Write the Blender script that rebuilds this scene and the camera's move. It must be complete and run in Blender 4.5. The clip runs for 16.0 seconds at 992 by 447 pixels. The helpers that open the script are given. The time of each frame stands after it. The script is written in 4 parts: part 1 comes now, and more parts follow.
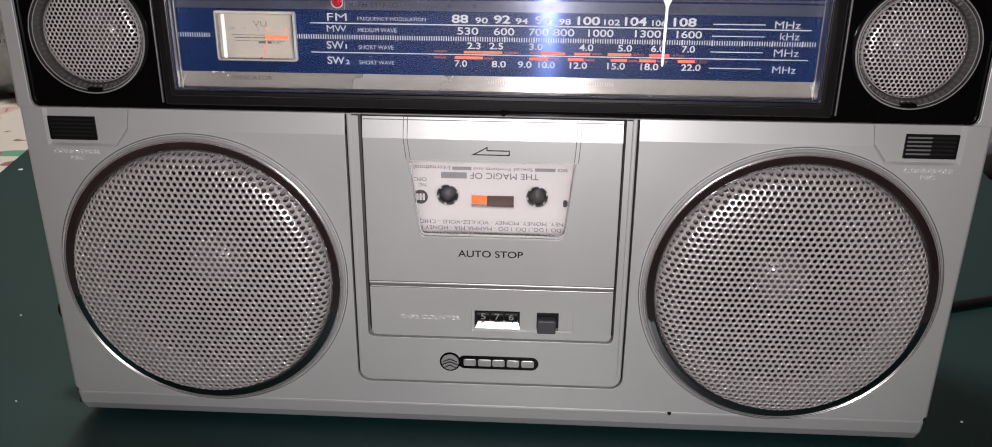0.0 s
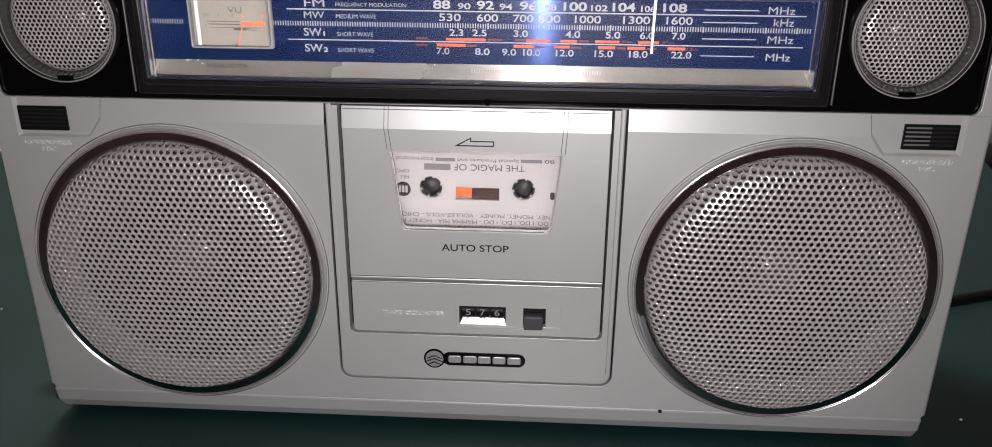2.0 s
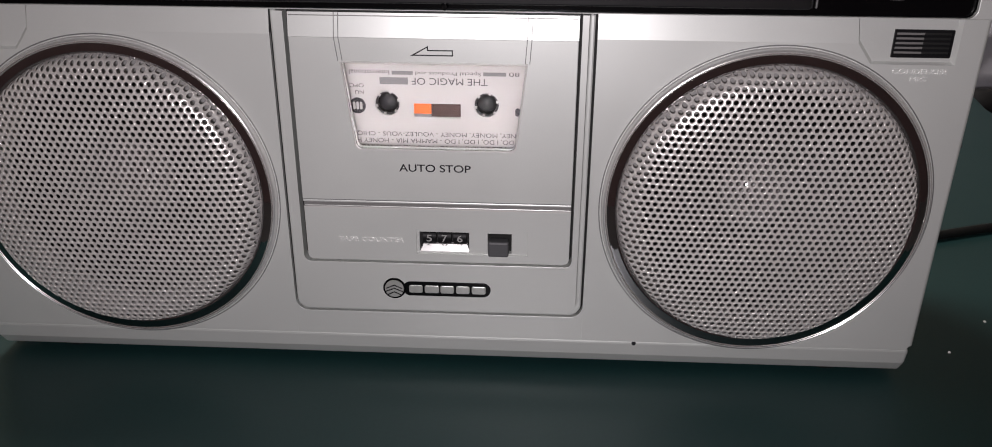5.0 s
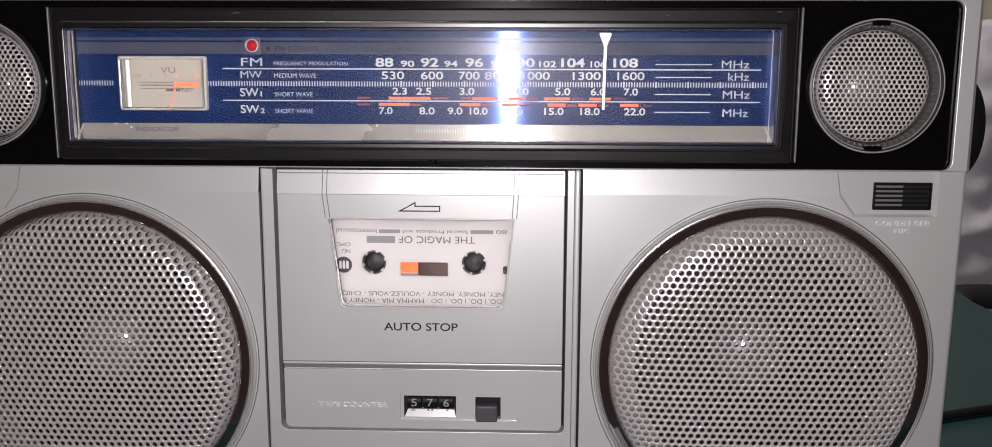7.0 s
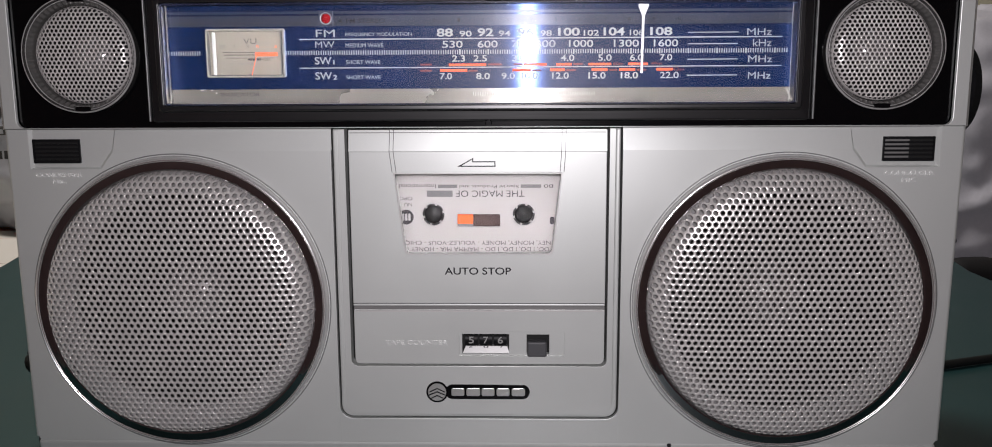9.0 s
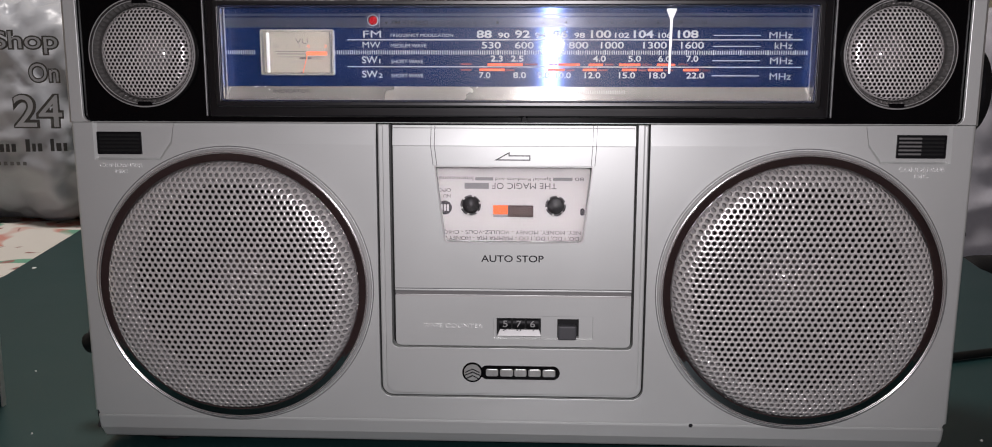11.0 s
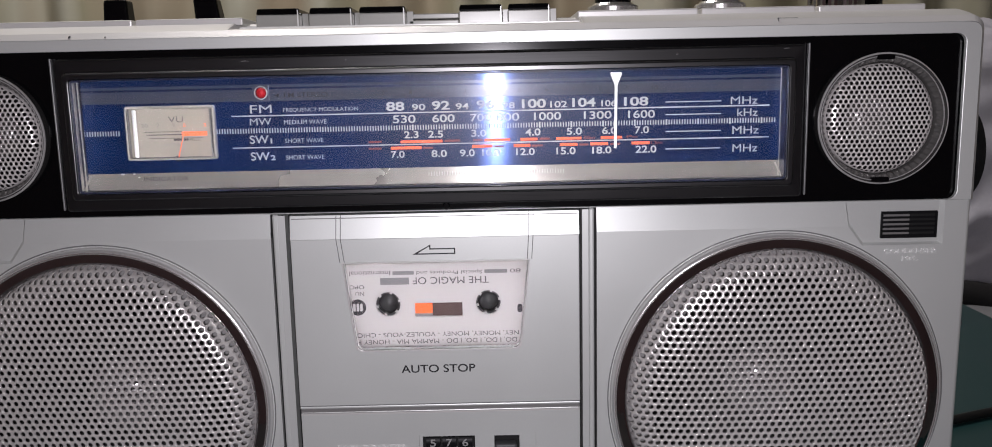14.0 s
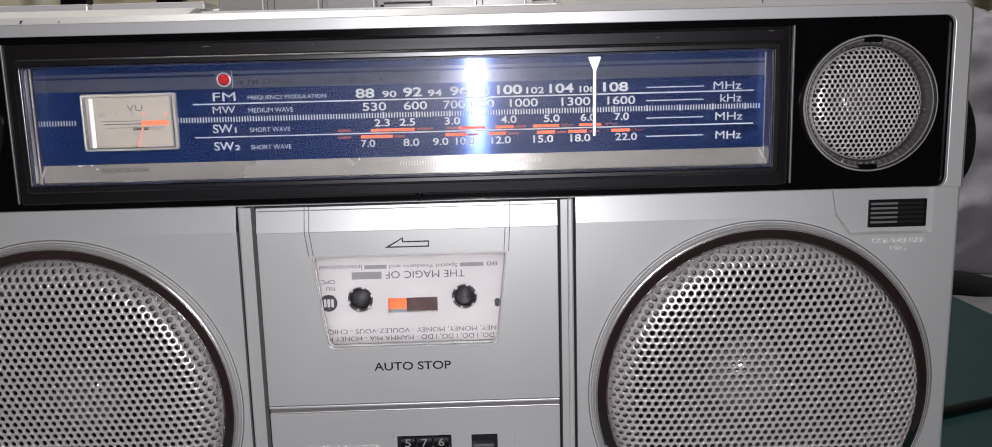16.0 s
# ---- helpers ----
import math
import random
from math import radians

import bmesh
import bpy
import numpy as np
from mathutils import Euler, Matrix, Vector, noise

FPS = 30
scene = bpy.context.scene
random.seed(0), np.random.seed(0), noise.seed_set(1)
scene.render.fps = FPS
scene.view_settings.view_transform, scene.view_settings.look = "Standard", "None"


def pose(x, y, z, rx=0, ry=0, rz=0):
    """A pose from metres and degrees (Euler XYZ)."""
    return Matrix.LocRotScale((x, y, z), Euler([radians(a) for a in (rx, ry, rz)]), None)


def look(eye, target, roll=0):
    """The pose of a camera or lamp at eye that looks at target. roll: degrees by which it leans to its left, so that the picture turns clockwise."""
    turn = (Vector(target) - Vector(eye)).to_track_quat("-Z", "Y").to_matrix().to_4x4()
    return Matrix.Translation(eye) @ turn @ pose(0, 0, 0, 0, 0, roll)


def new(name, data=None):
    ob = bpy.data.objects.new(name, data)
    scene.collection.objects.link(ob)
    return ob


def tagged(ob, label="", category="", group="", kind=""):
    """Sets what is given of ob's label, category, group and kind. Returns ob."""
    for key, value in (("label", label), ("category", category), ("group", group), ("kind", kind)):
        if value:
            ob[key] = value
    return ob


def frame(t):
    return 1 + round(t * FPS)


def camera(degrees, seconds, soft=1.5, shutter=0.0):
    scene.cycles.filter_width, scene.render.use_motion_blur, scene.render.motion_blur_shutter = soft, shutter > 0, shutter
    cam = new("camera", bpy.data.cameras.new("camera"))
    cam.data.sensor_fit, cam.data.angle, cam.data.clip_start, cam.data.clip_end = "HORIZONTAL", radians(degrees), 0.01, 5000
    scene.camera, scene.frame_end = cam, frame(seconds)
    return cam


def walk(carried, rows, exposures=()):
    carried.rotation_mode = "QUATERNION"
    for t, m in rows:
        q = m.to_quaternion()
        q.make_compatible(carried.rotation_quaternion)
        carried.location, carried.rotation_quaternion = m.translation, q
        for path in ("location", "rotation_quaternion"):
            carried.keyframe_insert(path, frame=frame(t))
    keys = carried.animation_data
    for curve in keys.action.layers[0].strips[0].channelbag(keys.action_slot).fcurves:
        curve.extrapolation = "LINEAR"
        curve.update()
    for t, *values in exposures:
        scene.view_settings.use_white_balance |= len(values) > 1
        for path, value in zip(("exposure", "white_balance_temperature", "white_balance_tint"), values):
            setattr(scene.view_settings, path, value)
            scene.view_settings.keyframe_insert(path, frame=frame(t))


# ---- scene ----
cam = camera(60.00, 16.0, soft=0.95)
PATH = [
    (0, (0.02065, -0.37162, 0.26085), (0.00176, 0.00187, 0.11889), 0.50),
    (0.5, (0.02337, -0.36585, 0.26277), (0.00440, 0.00698, 0.11910), 0.51),
    (1, (0.02419, -0.36188, 0.26146), (0.00464, 0.01088, 0.11767), 0.53),
    (1.5, (0.02313, -0.35931, 0.25645), (0.00354, 0.01308, 0.11173), 0.53),
    (2, (0.02794, -0.35905, 0.25821), (0.00818, 0.01256, 0.11152), 0.45),
    (2.5, (0.03104, -0.35855, 0.26016), (0.01137, 0.01288, 0.11302), 0.49),
    (3, (0.02858, -0.35384, 0.26549), (0.00735, 0.01629, 0.11529), 0.36),
    (3.5, (0.02383, -0.34055, 0.28229), (0.00256, 0.02508, 0.12148), 0.34),
    (4, (0.02706, -0.34302, 0.28742), (0.00653, 0.01906, 0.11866), 0.33),
    (4.2, (0.03330, -0.34674, 0.27501), (0.01467, 0.01607, 0.10760), 0.42),
    (6.3, (0.04292, -0.32050, 0.21751), (0.02822, 0.05907, 0.09218), 0.41),
    (6.5, (0.04089, -0.31778, 0.21683), (0.02703, 0.06671, 0.10741), 0.30),
    (7, (0.04164, -0.34357, 0.20193), (0.02867, 0.05133, 0.13960), 0.21),
    (7.5, (0.02796, -0.35181, 0.19334), (0.01713, 0.04377, 0.13505), 0.07),
    (8, (0.02292, -0.36803, 0.18928), (0.01284, 0.02783, 0.13273), -0.16),
    (8.5, (0.02083, -0.37967, 0.18206), (0.01013, 0.01560, 0.12166), -0.28),
    (8.7, (0.01968, -0.38227, 0.18866), (0.00907, 0.01252, 0.12519), -0.30),
    (10.8, (0.00980, -0.41380, 0.18890), (-0.00229, -0.02065, 0.12494), 0.10),
    (11, (0.00785, -0.41239, 0.18935), (-0.00794, -0.01800, 0.12450), 0.12),
    (11.5, (0.00457, -0.40877, 0.19020), (-0.01338, -0.01478, 0.12348), 0.11),
    (12, (0.01162, -0.40836, 0.19529), (-0.00781, -0.01477, 0.12670), 0.19),
    (12.5, (0.01710, -0.39526, 0.20675), (0.00024, -0.00160, 0.13784), 0.08),
    (13, (0.00312, -0.36872, 0.22074), (-0.00759, 0.02505, 0.15123), -0.09),
    (13.5, (0.00471, -0.35694, 0.22220), (0.00041, 0.03749, 0.15586), -0.63),
    (14, (0.02381, -0.34168, 0.22034), (0.02462, 0.05305, 0.15564), -1.22),
    (14.5, (0.02720, -0.33017, 0.22352), (0.02892, 0.06454, 0.15865), -1.30),
    (15, (0.02582, -0.32154, 0.22551), (0.02856, 0.07288, 0.15901), -1.30),
    (15.5, (0.02687, -0.32597, 0.22680), (0.03213, 0.06854, 0.16102), -1.18),
    (16, (0.02865, -0.32898, 0.21708), (0.03516, 0.06520, 0.14944), -1.47),
]
walk(cam, [(t, look(eye, target, roll)) for t, eye, target, roll in PATH],
     [(0, 0.05, 6600, 12), (4, 0.02, 6600, 12), (6.5, 0.2, 6600, 13), (7.5, 0.18, 6550, 12), (8.0, 0.04, 6500, 11), (8.5, 0.02, 6450, 11),
      (11, -0.05, 6450, 13), (12.5, -0.06, 6450, 14), (13.5, -0.08, 6350, 13), (14.5, -0.02, 6300, 13), (16, 0.03, 6300, 10)])


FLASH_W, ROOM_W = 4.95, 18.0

# ---- light ----
world = bpy.data.worlds.new("room_world")
world.use_nodes = True
world.node_tree.nodes["Background"].inputs["Color"].default_value = (0.9, 0.85, 0.8, 1)
world.node_tree.nodes["Background"].inputs["Strength"].default_value = 0.02
scene.world = world

flash = bpy.data.lights.new("torch_light", "SPOT")
flash.spot_size, flash.spot_blend = radians(115), 1.0
flash.energy, flash.color, flash.shadow_soft_size = FLASH_W, (0.985, 0.94, 0.985), 0.0035
torch = new("torch_light", flash)
torch.matrix_world = look((0.027, -0.432, 0.219), (0.028, 0.0, 0.190))

# Unseen overhead lamp, added as fill for the room's ambient light.
fill_l = bpy.data.lights.new("room_fill_light", "AREA")
fill_l.energy, fill_l.color, fill_l.shape, fill_l.size = ROOM_W, (1.0, 0.95, 0.90), "DISK", 0.5
lamp_ob = new("room_fill_light", fill_l)
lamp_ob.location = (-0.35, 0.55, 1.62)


# ---- materials ----
def nodes_of(name):
    m = bpy.data.materials.new(name)
    m.use_nodes = True
    nt = m.node_tree
    return m, nt, nt.nodes["Principled BSDF"]


def surface(name, base, rough=0.5, metal=0.0, grain=0.0, grain_scale=800.0, stain=0.0, stain_scale=25.0, bump=0.0,
            stretch=(1, 1, 1), coat=0.0, spec=0.5, aniso=0.0, ior=1.45, coat_rough=0.05):
    """A plain material with variation at two scales and a fine relief."""
    m, nt, p = nodes_of(name)
    p.inputs["Roughness"].default_value = rough
    p.inputs["Metallic"].default_value = metal
    p.inputs["Coat Weight"].default_value = coat
    p.inputs["Coat Roughness"].default_value = coat_rough
    p.inputs["Specular IOR Level"].default_value = spec
    p.inputs["IOR"].default_value = ior
    co = nt.nodes.new("ShaderNodeTexCoord")
    mp = nt.nodes.new("ShaderNodeMapping")
    mp.inputs["Scale"].default_value = stretch
    nt.links.new(co.outputs["Object"], mp.inputs["Vector"])
    fine = nt.nodes.new("ShaderNodeTexNoise")
    fine.inputs["Scale"].default_value = grain_scale
    fine.inputs["Detail"].default_value = 3
    nt.links.new(mp.outputs["Vector"], fine.inputs["Vector"])
    wide = nt.nodes.new("ShaderNodeTexNoise")
    wide.inputs["Scale"].default_value = stain_scale
    wide.inputs["Detail"].default_value = 5
    nt.links.new(co.outputs["Object"], wide.inputs["Vector"])
    # value = 1 + grain * (fine - 0.5) + stain * (wide - 0.5)
    a = nt.nodes.new("ShaderNodeMath")
    a.operation = "MULTIPLY_ADD"
    nt.links.new(fine.outputs["Fac"], a.inputs[0])
    a.inputs[1].default_value, a.inputs[2].default_value = 2 * grain, 1 - grain - stain
    b = nt.nodes.new("ShaderNodeMath")
    b.operation = "MULTIPLY_ADD"
    nt.links.new(wide.outputs["Fac"], b.inputs[0])
    b.inputs[1].default_value = 2 * stain
    nt.links.new(a.outputs[0], b.inputs[2])
    mix = nt.nodes.new("ShaderNodeVectorMath")
    mix.operation = "SCALE"
    mix.inputs[0].default_value = base[:3]
    nt.links.new(b.outputs[0], mix.inputs["Scale"])
    nt.links.new(mix.outputs[0], p.inputs["Base Color"])
    rg = nt.nodes.new("ShaderNodeMath")
    rg.operation = "MULTIPLY_ADD"
    nt.links.new(wide.outputs["Fac"], rg.inputs[0])
    rg.inputs[1].default_value, rg.inputs[2].default_value = rough * 0.3, rough * 0.85
    nt.links.new(rg.outputs[0], p.inputs["Roughness"])
    if bump:
        bp = nt.nodes.new("ShaderNodeBump")
        bp.inputs["Strength"].default_value = bump
        bp.inputs["Distance"].default_value = 0.0002
        nt.links.new(fine.outputs["Fac"], bp.inputs["Height"])
        nt.links.new(bp.outputs["Normal"], p.inputs["Normal"])
    if aniso:
        p.inputs["Anisotropic"].default_value = aniso
        tg = nt.nodes.new("ShaderNodeCombineXYZ")
        tg.inputs["Z"].default_value = 1.0
        nt.links.new(tg.outputs[0], p.inputs["Tangent"])
    return m


def clear(name, rough=0.0, tint=(1, 1, 1), ior=1.47):
    m, nt, p = nodes_of(name)
    p.inputs["Base Color"].default_value = (*tint, 1)
    p.inputs["Transmission Weight"].default_value = 1.0
    p.inputs["Roughness"].default_value = rough
    p.inputs["IOR"].default_value = ior
    return m


SILVER = surface("silver_paint", (0.708, 0.726, 0.700), 0.38, 0.36, 0.05, 2500, 0.05, 18, 0.06)
SILVER_TOP = surface("silver_plastic", (0.72, 0.71, 0.69), 0.38, 0.32, 0.04, 2500, 0.06, 20, 0.05)
GREY_TRIM = surface("grey_trim", (0.20, 0.20, 0.20), 0.40, 0.4, 0.05, 2000, 0.08, 30, 0.03)
BLACK = surface("black_gloss_plastic", (0.0025, 0.0025, 0.003), 0.15, 0.0, 0.15, 1200, 0.2, 30, 0.01, spec=0.25)
BLACK_SATIN = surface("black_satin_plastic", (0.007, 0.007, 0.008), 0.45, 0.0, 0.15, 1500, 0.2, 40, 0.08, spec=0.25)
BLACK_BRUSHED = surface("black_brushed_trim", (0.006, 0.006, 0.007), 0.29, 0.0, 0.3, 900, 0.2, 20, 0.08, (0.02, 1, 1), spec=0.75, ior=1.56)
DARK = surface("dark_inside", (0.008, 0.008, 0.008), 0.7, 0, 0.2, 600, 0.2, 40)
CHROME = surface("chrome", (0.62, 0.61, 0.60), 0.07, 1.0, 0.02, 900, 0.05, 60)
DARK_CHROME = surface("smoked_chrome", (0.42, 0.41, 0.42), 0.03, 1.0, 0.02, 900, 0.05, 60)
ALU = surface("grille_metal", (0.94, 0.90, 0.875), 0.24, 0.46, 0.05, 1500, 0.08, 30, 0.03, coat=0.9)
BAFFLE = surface("grey_baffle", (0.30, 0.292, 0.286), 0.6, 0.1, 0.1, 900, 0.1, 40, 0.05)
CONE = surface("paper_cone", (0.022, 0.021, 0.020), 0.75, 0, 0.3, 500, 0.2, 60, 0.2)
CAP = surface("dust_cap", (0.40, 0.39, 0.39), 0.24, 0.6, 0.1, 500, 0.1, 60)
BLUE = surface("blue_dial", (0.0042, 0.0205, 0.086), 0.16, 0.42, 0.10, 700, 0.06, 25, 0.03, (0.02, 1, 1), spec=0.25, aniso=0.98, coat=0.22, coat_rough=0.30)
DIAL_SILVER = surface("brushed_dial_strip", (0.52, 0.505, 0.455), 0.27, 0.72, 0.12, 700, 0.06, 25, 0.06, (0.02, 1, 1), aniso=0.97)
DIAL_GREY = surface("grey_dial_strip", (0.078, 0.085, 0.112), 0.32, 0.5, 0.12, 700, 0.06, 25, 0.06, (0.02, 1, 1), aniso=0.97)
METER_FRAME = surface("clear_pale_frame", (0.30, 0.285, 0.25), 0.12, 0, 0.04, 900, 0.1, 60)
TWEETER_RIM = surface("smoky_clear_plastic", (0.035, 0.034, 0.033), 0.08, 0.1, 0.1, 900, 0.35, 150, spec=1.0)
RIB_RING = surface("ribbed_clear_plastic", (0.13, 0.127, 0.122), 0.14, 0.3, 0.1, 900, 0.4, 120, spec=1.0)
RIM_EDGE = surface("pale_edge_and_glint", (0.62, 0.61, 0.60), 0.10, 0.4, 0.1, 900, 0.4, 90, spec=1.0)
CLEAR_WALL = surface("moulded_wall_glint", (0.30, 0.288, 0.26), 0.16, 0.2, 0.1, 900, 0.35, 60, 0.05, (1, 1, 0.2), spec=1.0)
GREY_STEP = surface("shadow_grey_trim", (0.24, 0.235, 0.23), 0.42, 0.3, 0.05, 2000, 0.06, 30, 0.03)
SATIN_CHROME = surface("satin_chrome", (0.78, 0.77, 0.75), 0.24, 0.85, 0.05, 900, 0.15, 60)
SATIN = surface("satin_metal", (0.62, 0.63, 0.60), 0.30, 0.6, 0.03, 900, 0.05, 60)
SILVER_RING = surface("silver_bead", (0.92, 0.91, 0.90), 0.24, 0.7, 0.03, 2000, 0.05, 40)
GLOSS_WHITE = surface("white_gloss_plastic", (0.88, 0.88, 0.86), 0.22, 0.25, 0.02, 900, 0.04, 60)
COVER_EDGE = surface("clear_grey_cover_edge", (0.012, 0.015, 0.030), 0.3, 0.0, 0.05, 900, 0.2, 90, spec=0.15)
INK_WHITE = surface("white_ink", (0.35, 0.35, 0.34), 0.6, 0, 0.04, 900, 0.05, 60)
INK_RED = surface("red_orange_ink", (0.80, 0.11, 0.035), 0.6, 0, 0.05, 900, 0.05, 60)
INK_DIM = surface("dim_red_ink", (0.17, 0.03, 0.03), 0.6, 0, 0.05, 900, 0.05, 60)
INK_BLACK = surface("black_ink", (0.015, 0.015, 0.018), 0.5, 0, 0.1, 900, 0.1, 60)
INK_SOFT = surface("faded_black_ink", (0.045, 0.045, 0.047), 0.5, 0, 0.1, 900, 0.1, 60)
INK_MID = surface("pale_grey_ink", (0.085, 0.083, 0.08), 0.6, 0, 0.1, 900, 0.1, 60)
INK_GREY = surface("grey_ink", (0.14, 0.14, 0.14), 0.6, 0, 0.1, 900, 0.1, 60)
CREAM = surface("cream_meter_face", (0.20, 0.185, 0.150), 0.6, 0, 0.03, 900, 0.05, 40)
LABEL = surface("white_paper_label", (0.395, 0.38, 0.365), 0.6, 0, 0.03, 900, 0.04, 60)
SHELL = surface("white_cassette_shell", (0.385, 0.375, 0.36), 0.4, 0, 0.03, 900, 0.04, 60)
TAPE = surface("brown_tape", (0.055, 0.030, 0.026), 0.35, 0, 0.1, 600, 0.1, 60)
ORANGE = surface("orange_liner", (0.78, 0.115, 0.018), 0.55, 0, 0.05, 600, 0.1, 60)
WHITE_PL = surface("white_plastic", (0.78, 0.78, 0.75), 0.4, 0, 0.03, 600, 0.04, 60)
GREY_BUTTON = surface("dark_grey_rubber", (0.085, 0.085, 0.09), 0.5, 0, 0.1, 1500, 0.1, 90, 0.06)
HUB = surface("dark_hub_plastic", (0.035, 0.035, 0.036), 0.3, 0, 0.1, 900, 0.1, 60)
RED_LENS = surface("red_lens", (0.28, 0.008, 0.012), 0.15, 0, 0.03, 900, 0.1, 60)
KEY_FRONT = surface("frosted_key_plastic", (0.36, 0.36, 0.335), 0.22, 0.15, 0.04, 900, 0.06, 60, spec=0.8)
GLASS = clear("clear_acrylic")
GLASS_SOFT = clear("clear_acrylic_scuffed", 0.02)
GREEN = surface("dark_green_laminate", (0.012, 0.042, 0.042), 0.42, 0, 0.12, 500, 0.12, 9, 0.05)
RUBBER = surface("black_rubber", (0.008, 0.008, 0.008), 0.5, 0, 0.2, 800, 0.2, 60)
WALL = surface("painted_wall", (0.52, 0.50, 0.47), 0.8, 0, 0.05, 90, 0.06, 3, 0.1)
# South wall is unseen; its red-brown is set to tint the speaker rings' reflection.
WALL_REFLECTED = surface("reflected_red_brown", (0.33, 0.225, 0.24), 0.8, 0, 0.05, 90, 0.3, 3, 0.1)
FLOOR = surface("floor_tiles", (0.30, 0.30, 0.31), 0.5, 0, 0.1, 90, 0.1, 3)
BAG = surface("white_plastic_bag", (0.50, 0.515, 0.55), 0.30, 0, 0.05, 40, 0.12, 12, 0.05)
BENCH_CLOTH = surface("dull_grey_cloth", (0.22, 0.22, 0.23), 0.85, 0, 0.08, 300, 0.18, 9, 0.1)
BAG_GREY = surface("grey_lilac_cloth", (0.52, 0.51, 0.56), 0.7, 0, 0.08, 300, 0.18, 9, 0.1)
BLACK_CLOTH = surface("black_cloth", (0.012, 0.011, 0.012), 0.8, 0, 0.2, 400, 0.3, 20, 0.1)


def floral():
    """Off-white bedspread with soft pink and green blotches."""
    m, nt, p = nodes_of("floral_bedspread")
    co = nt.nodes.new("ShaderNodeTexCoord")
    base = None
    for k, (scale, colour, lo, hi) in enumerate(((9, (0.60, 0.27, 0.22), 0.56, 0.62), (7, (0.15, 0.36, 0.25), 0.58, 0.63),
                                                 (16, (0.33, 0.16, 0.14), 0.62, 0.66))):
        mp = nt.nodes.new("ShaderNodeMapping")
        mp.inputs["Location"].default_value = (3.1 * k, 1.7 * k, 0)
        nt.links.new(co.outputs["Object"], mp.inputs["Vector"])
        n = nt.nodes.new("ShaderNodeTexNoise")
        n.inputs["Scale"].default_value, n.inputs["Detail"].default_value, n.inputs["Distortion"].default_value = scale, 2, 1.2
        nt.links.new(mp.outputs["Vector"], n.inputs["Vector"])
        r = nt.nodes.new("ShaderNodeMapRange")
        r.inputs["From Min"].default_value, r.inputs["From Max"].default_value = lo, hi
        nt.links.new(n.outputs["Fac"], r.inputs["Value"])
        mix = nt.nodes.new("ShaderNodeMix")
        mix.data_type = "RGBA"
        nt.links.new(r.outputs["Result"], mix.inputs["Factor"])
        if base is None:
            mix.inputs["A"].default_value = (0.70, 0.66, 0.60, 1)
        else:
            nt.links.new(base, mix.inputs["A"])
        mix.inputs["B"].default_value = (*colour, 1)
        base = mix.outputs["Result"]
    nt.links.new(base, p.inputs["Base Color"])
    p.inputs["Roughness"].default_value = 0.85
    return m


FLORAL = floral()


def striped_cloth():
    """Curtain cloth in soft upright bands of cream, tan, olive and white."""
    m, nt, p = nodes_of("banded_curtain_cloth")
    co = nt.nodes.new("ShaderNodeTexCoord")
    mp = nt.nodes.new("ShaderNodeMapping")
    mp.inputs["Scale"].default_value = (1, 0.2, 0.03)
    nt.links.new(co.outputs["Object"], mp.inputs["Vector"])
    n = nt.nodes.new("ShaderNodeTexNoise")
    n.inputs["Scale"].default_value, n.inputs["Detail"].default_value = 6, 2.5
    nt.links.new(mp.outputs["Vector"], n.inputs["Vector"])
    ramp = nt.nodes.new("ShaderNodeValToRGB")
    for k, (at, c) in enumerate(((0.30, (0.30, 0.23, 0.15)), (0.42, (0.50, 0.43, 0.31)), (0.50, (0.44, 0.41, 0.28)), (0.58, (0.62, 0.60, 0.48)), (0.70, (0.46, 0.38, 0.27)))):
        e = ramp.color_ramp.elements[k] if k < 2 else ramp.color_ramp.elements.new(at)
        e.position, e.color = at, (*c, 1)
    nt.links.new(n.outputs["Fac"], ramp.inputs["Fac"])
    nt.links.new(ramp.outputs["Color"], p.inputs["Base Color"])
    weave = nt.nodes.new("ShaderNodeTexNoise")
    weave.inputs["Scale"].default_value = 700
    nt.links.new(co.outputs["Object"], weave.inputs["Vector"])
    bp = nt.nodes.new("ShaderNodeBump")
    bp.inputs["Strength"].default_value, bp.inputs["Distance"].default_value = 0.2, 0.0004
    nt.links.new(weave.outputs["Fac"], bp.inputs["Height"])
    nt.links.new(bp.outputs["Normal"], p.inputs["Normal"])
    p.inputs["Roughness"].default_value = 0.85
    return m


CURTAIN = striped_cloth()

# ---- mesh helpers: the radio is drawn in millimetres, front face near y = 0, table at z = 0 ----
MM = 0.001
PLACE = {}


def thing(name, at=(0, 0, 0)):
    ob = new(name)
    ob.empty_display_size = 0.02
    ob.location = at
    PLACE[ob] = Vector(at)
    return ob


def widen(z):
    return 0.7 + 1.5 * min(max(z, 0.0), 120.0) / 120.0


def taper(bm):
    """The cabinet widens a little from its foot up to the middle."""
    for v in bm.verts:
        if abs(v.co.x) > 210.6:
            v.co.x += math.copysign(widen(v.co.z), v.co.x)
    return bm


def taper_soft(bm):
    """The same widening, eased in over the last part of the width."""
    for v in bm.verts:
        k = min(1.0, max(0.0, (abs(v.co.x) - 200.0) / 10.0))
        v.co.x += math.copysign(k * widen(v.co.z), v.co.x)
    return bm


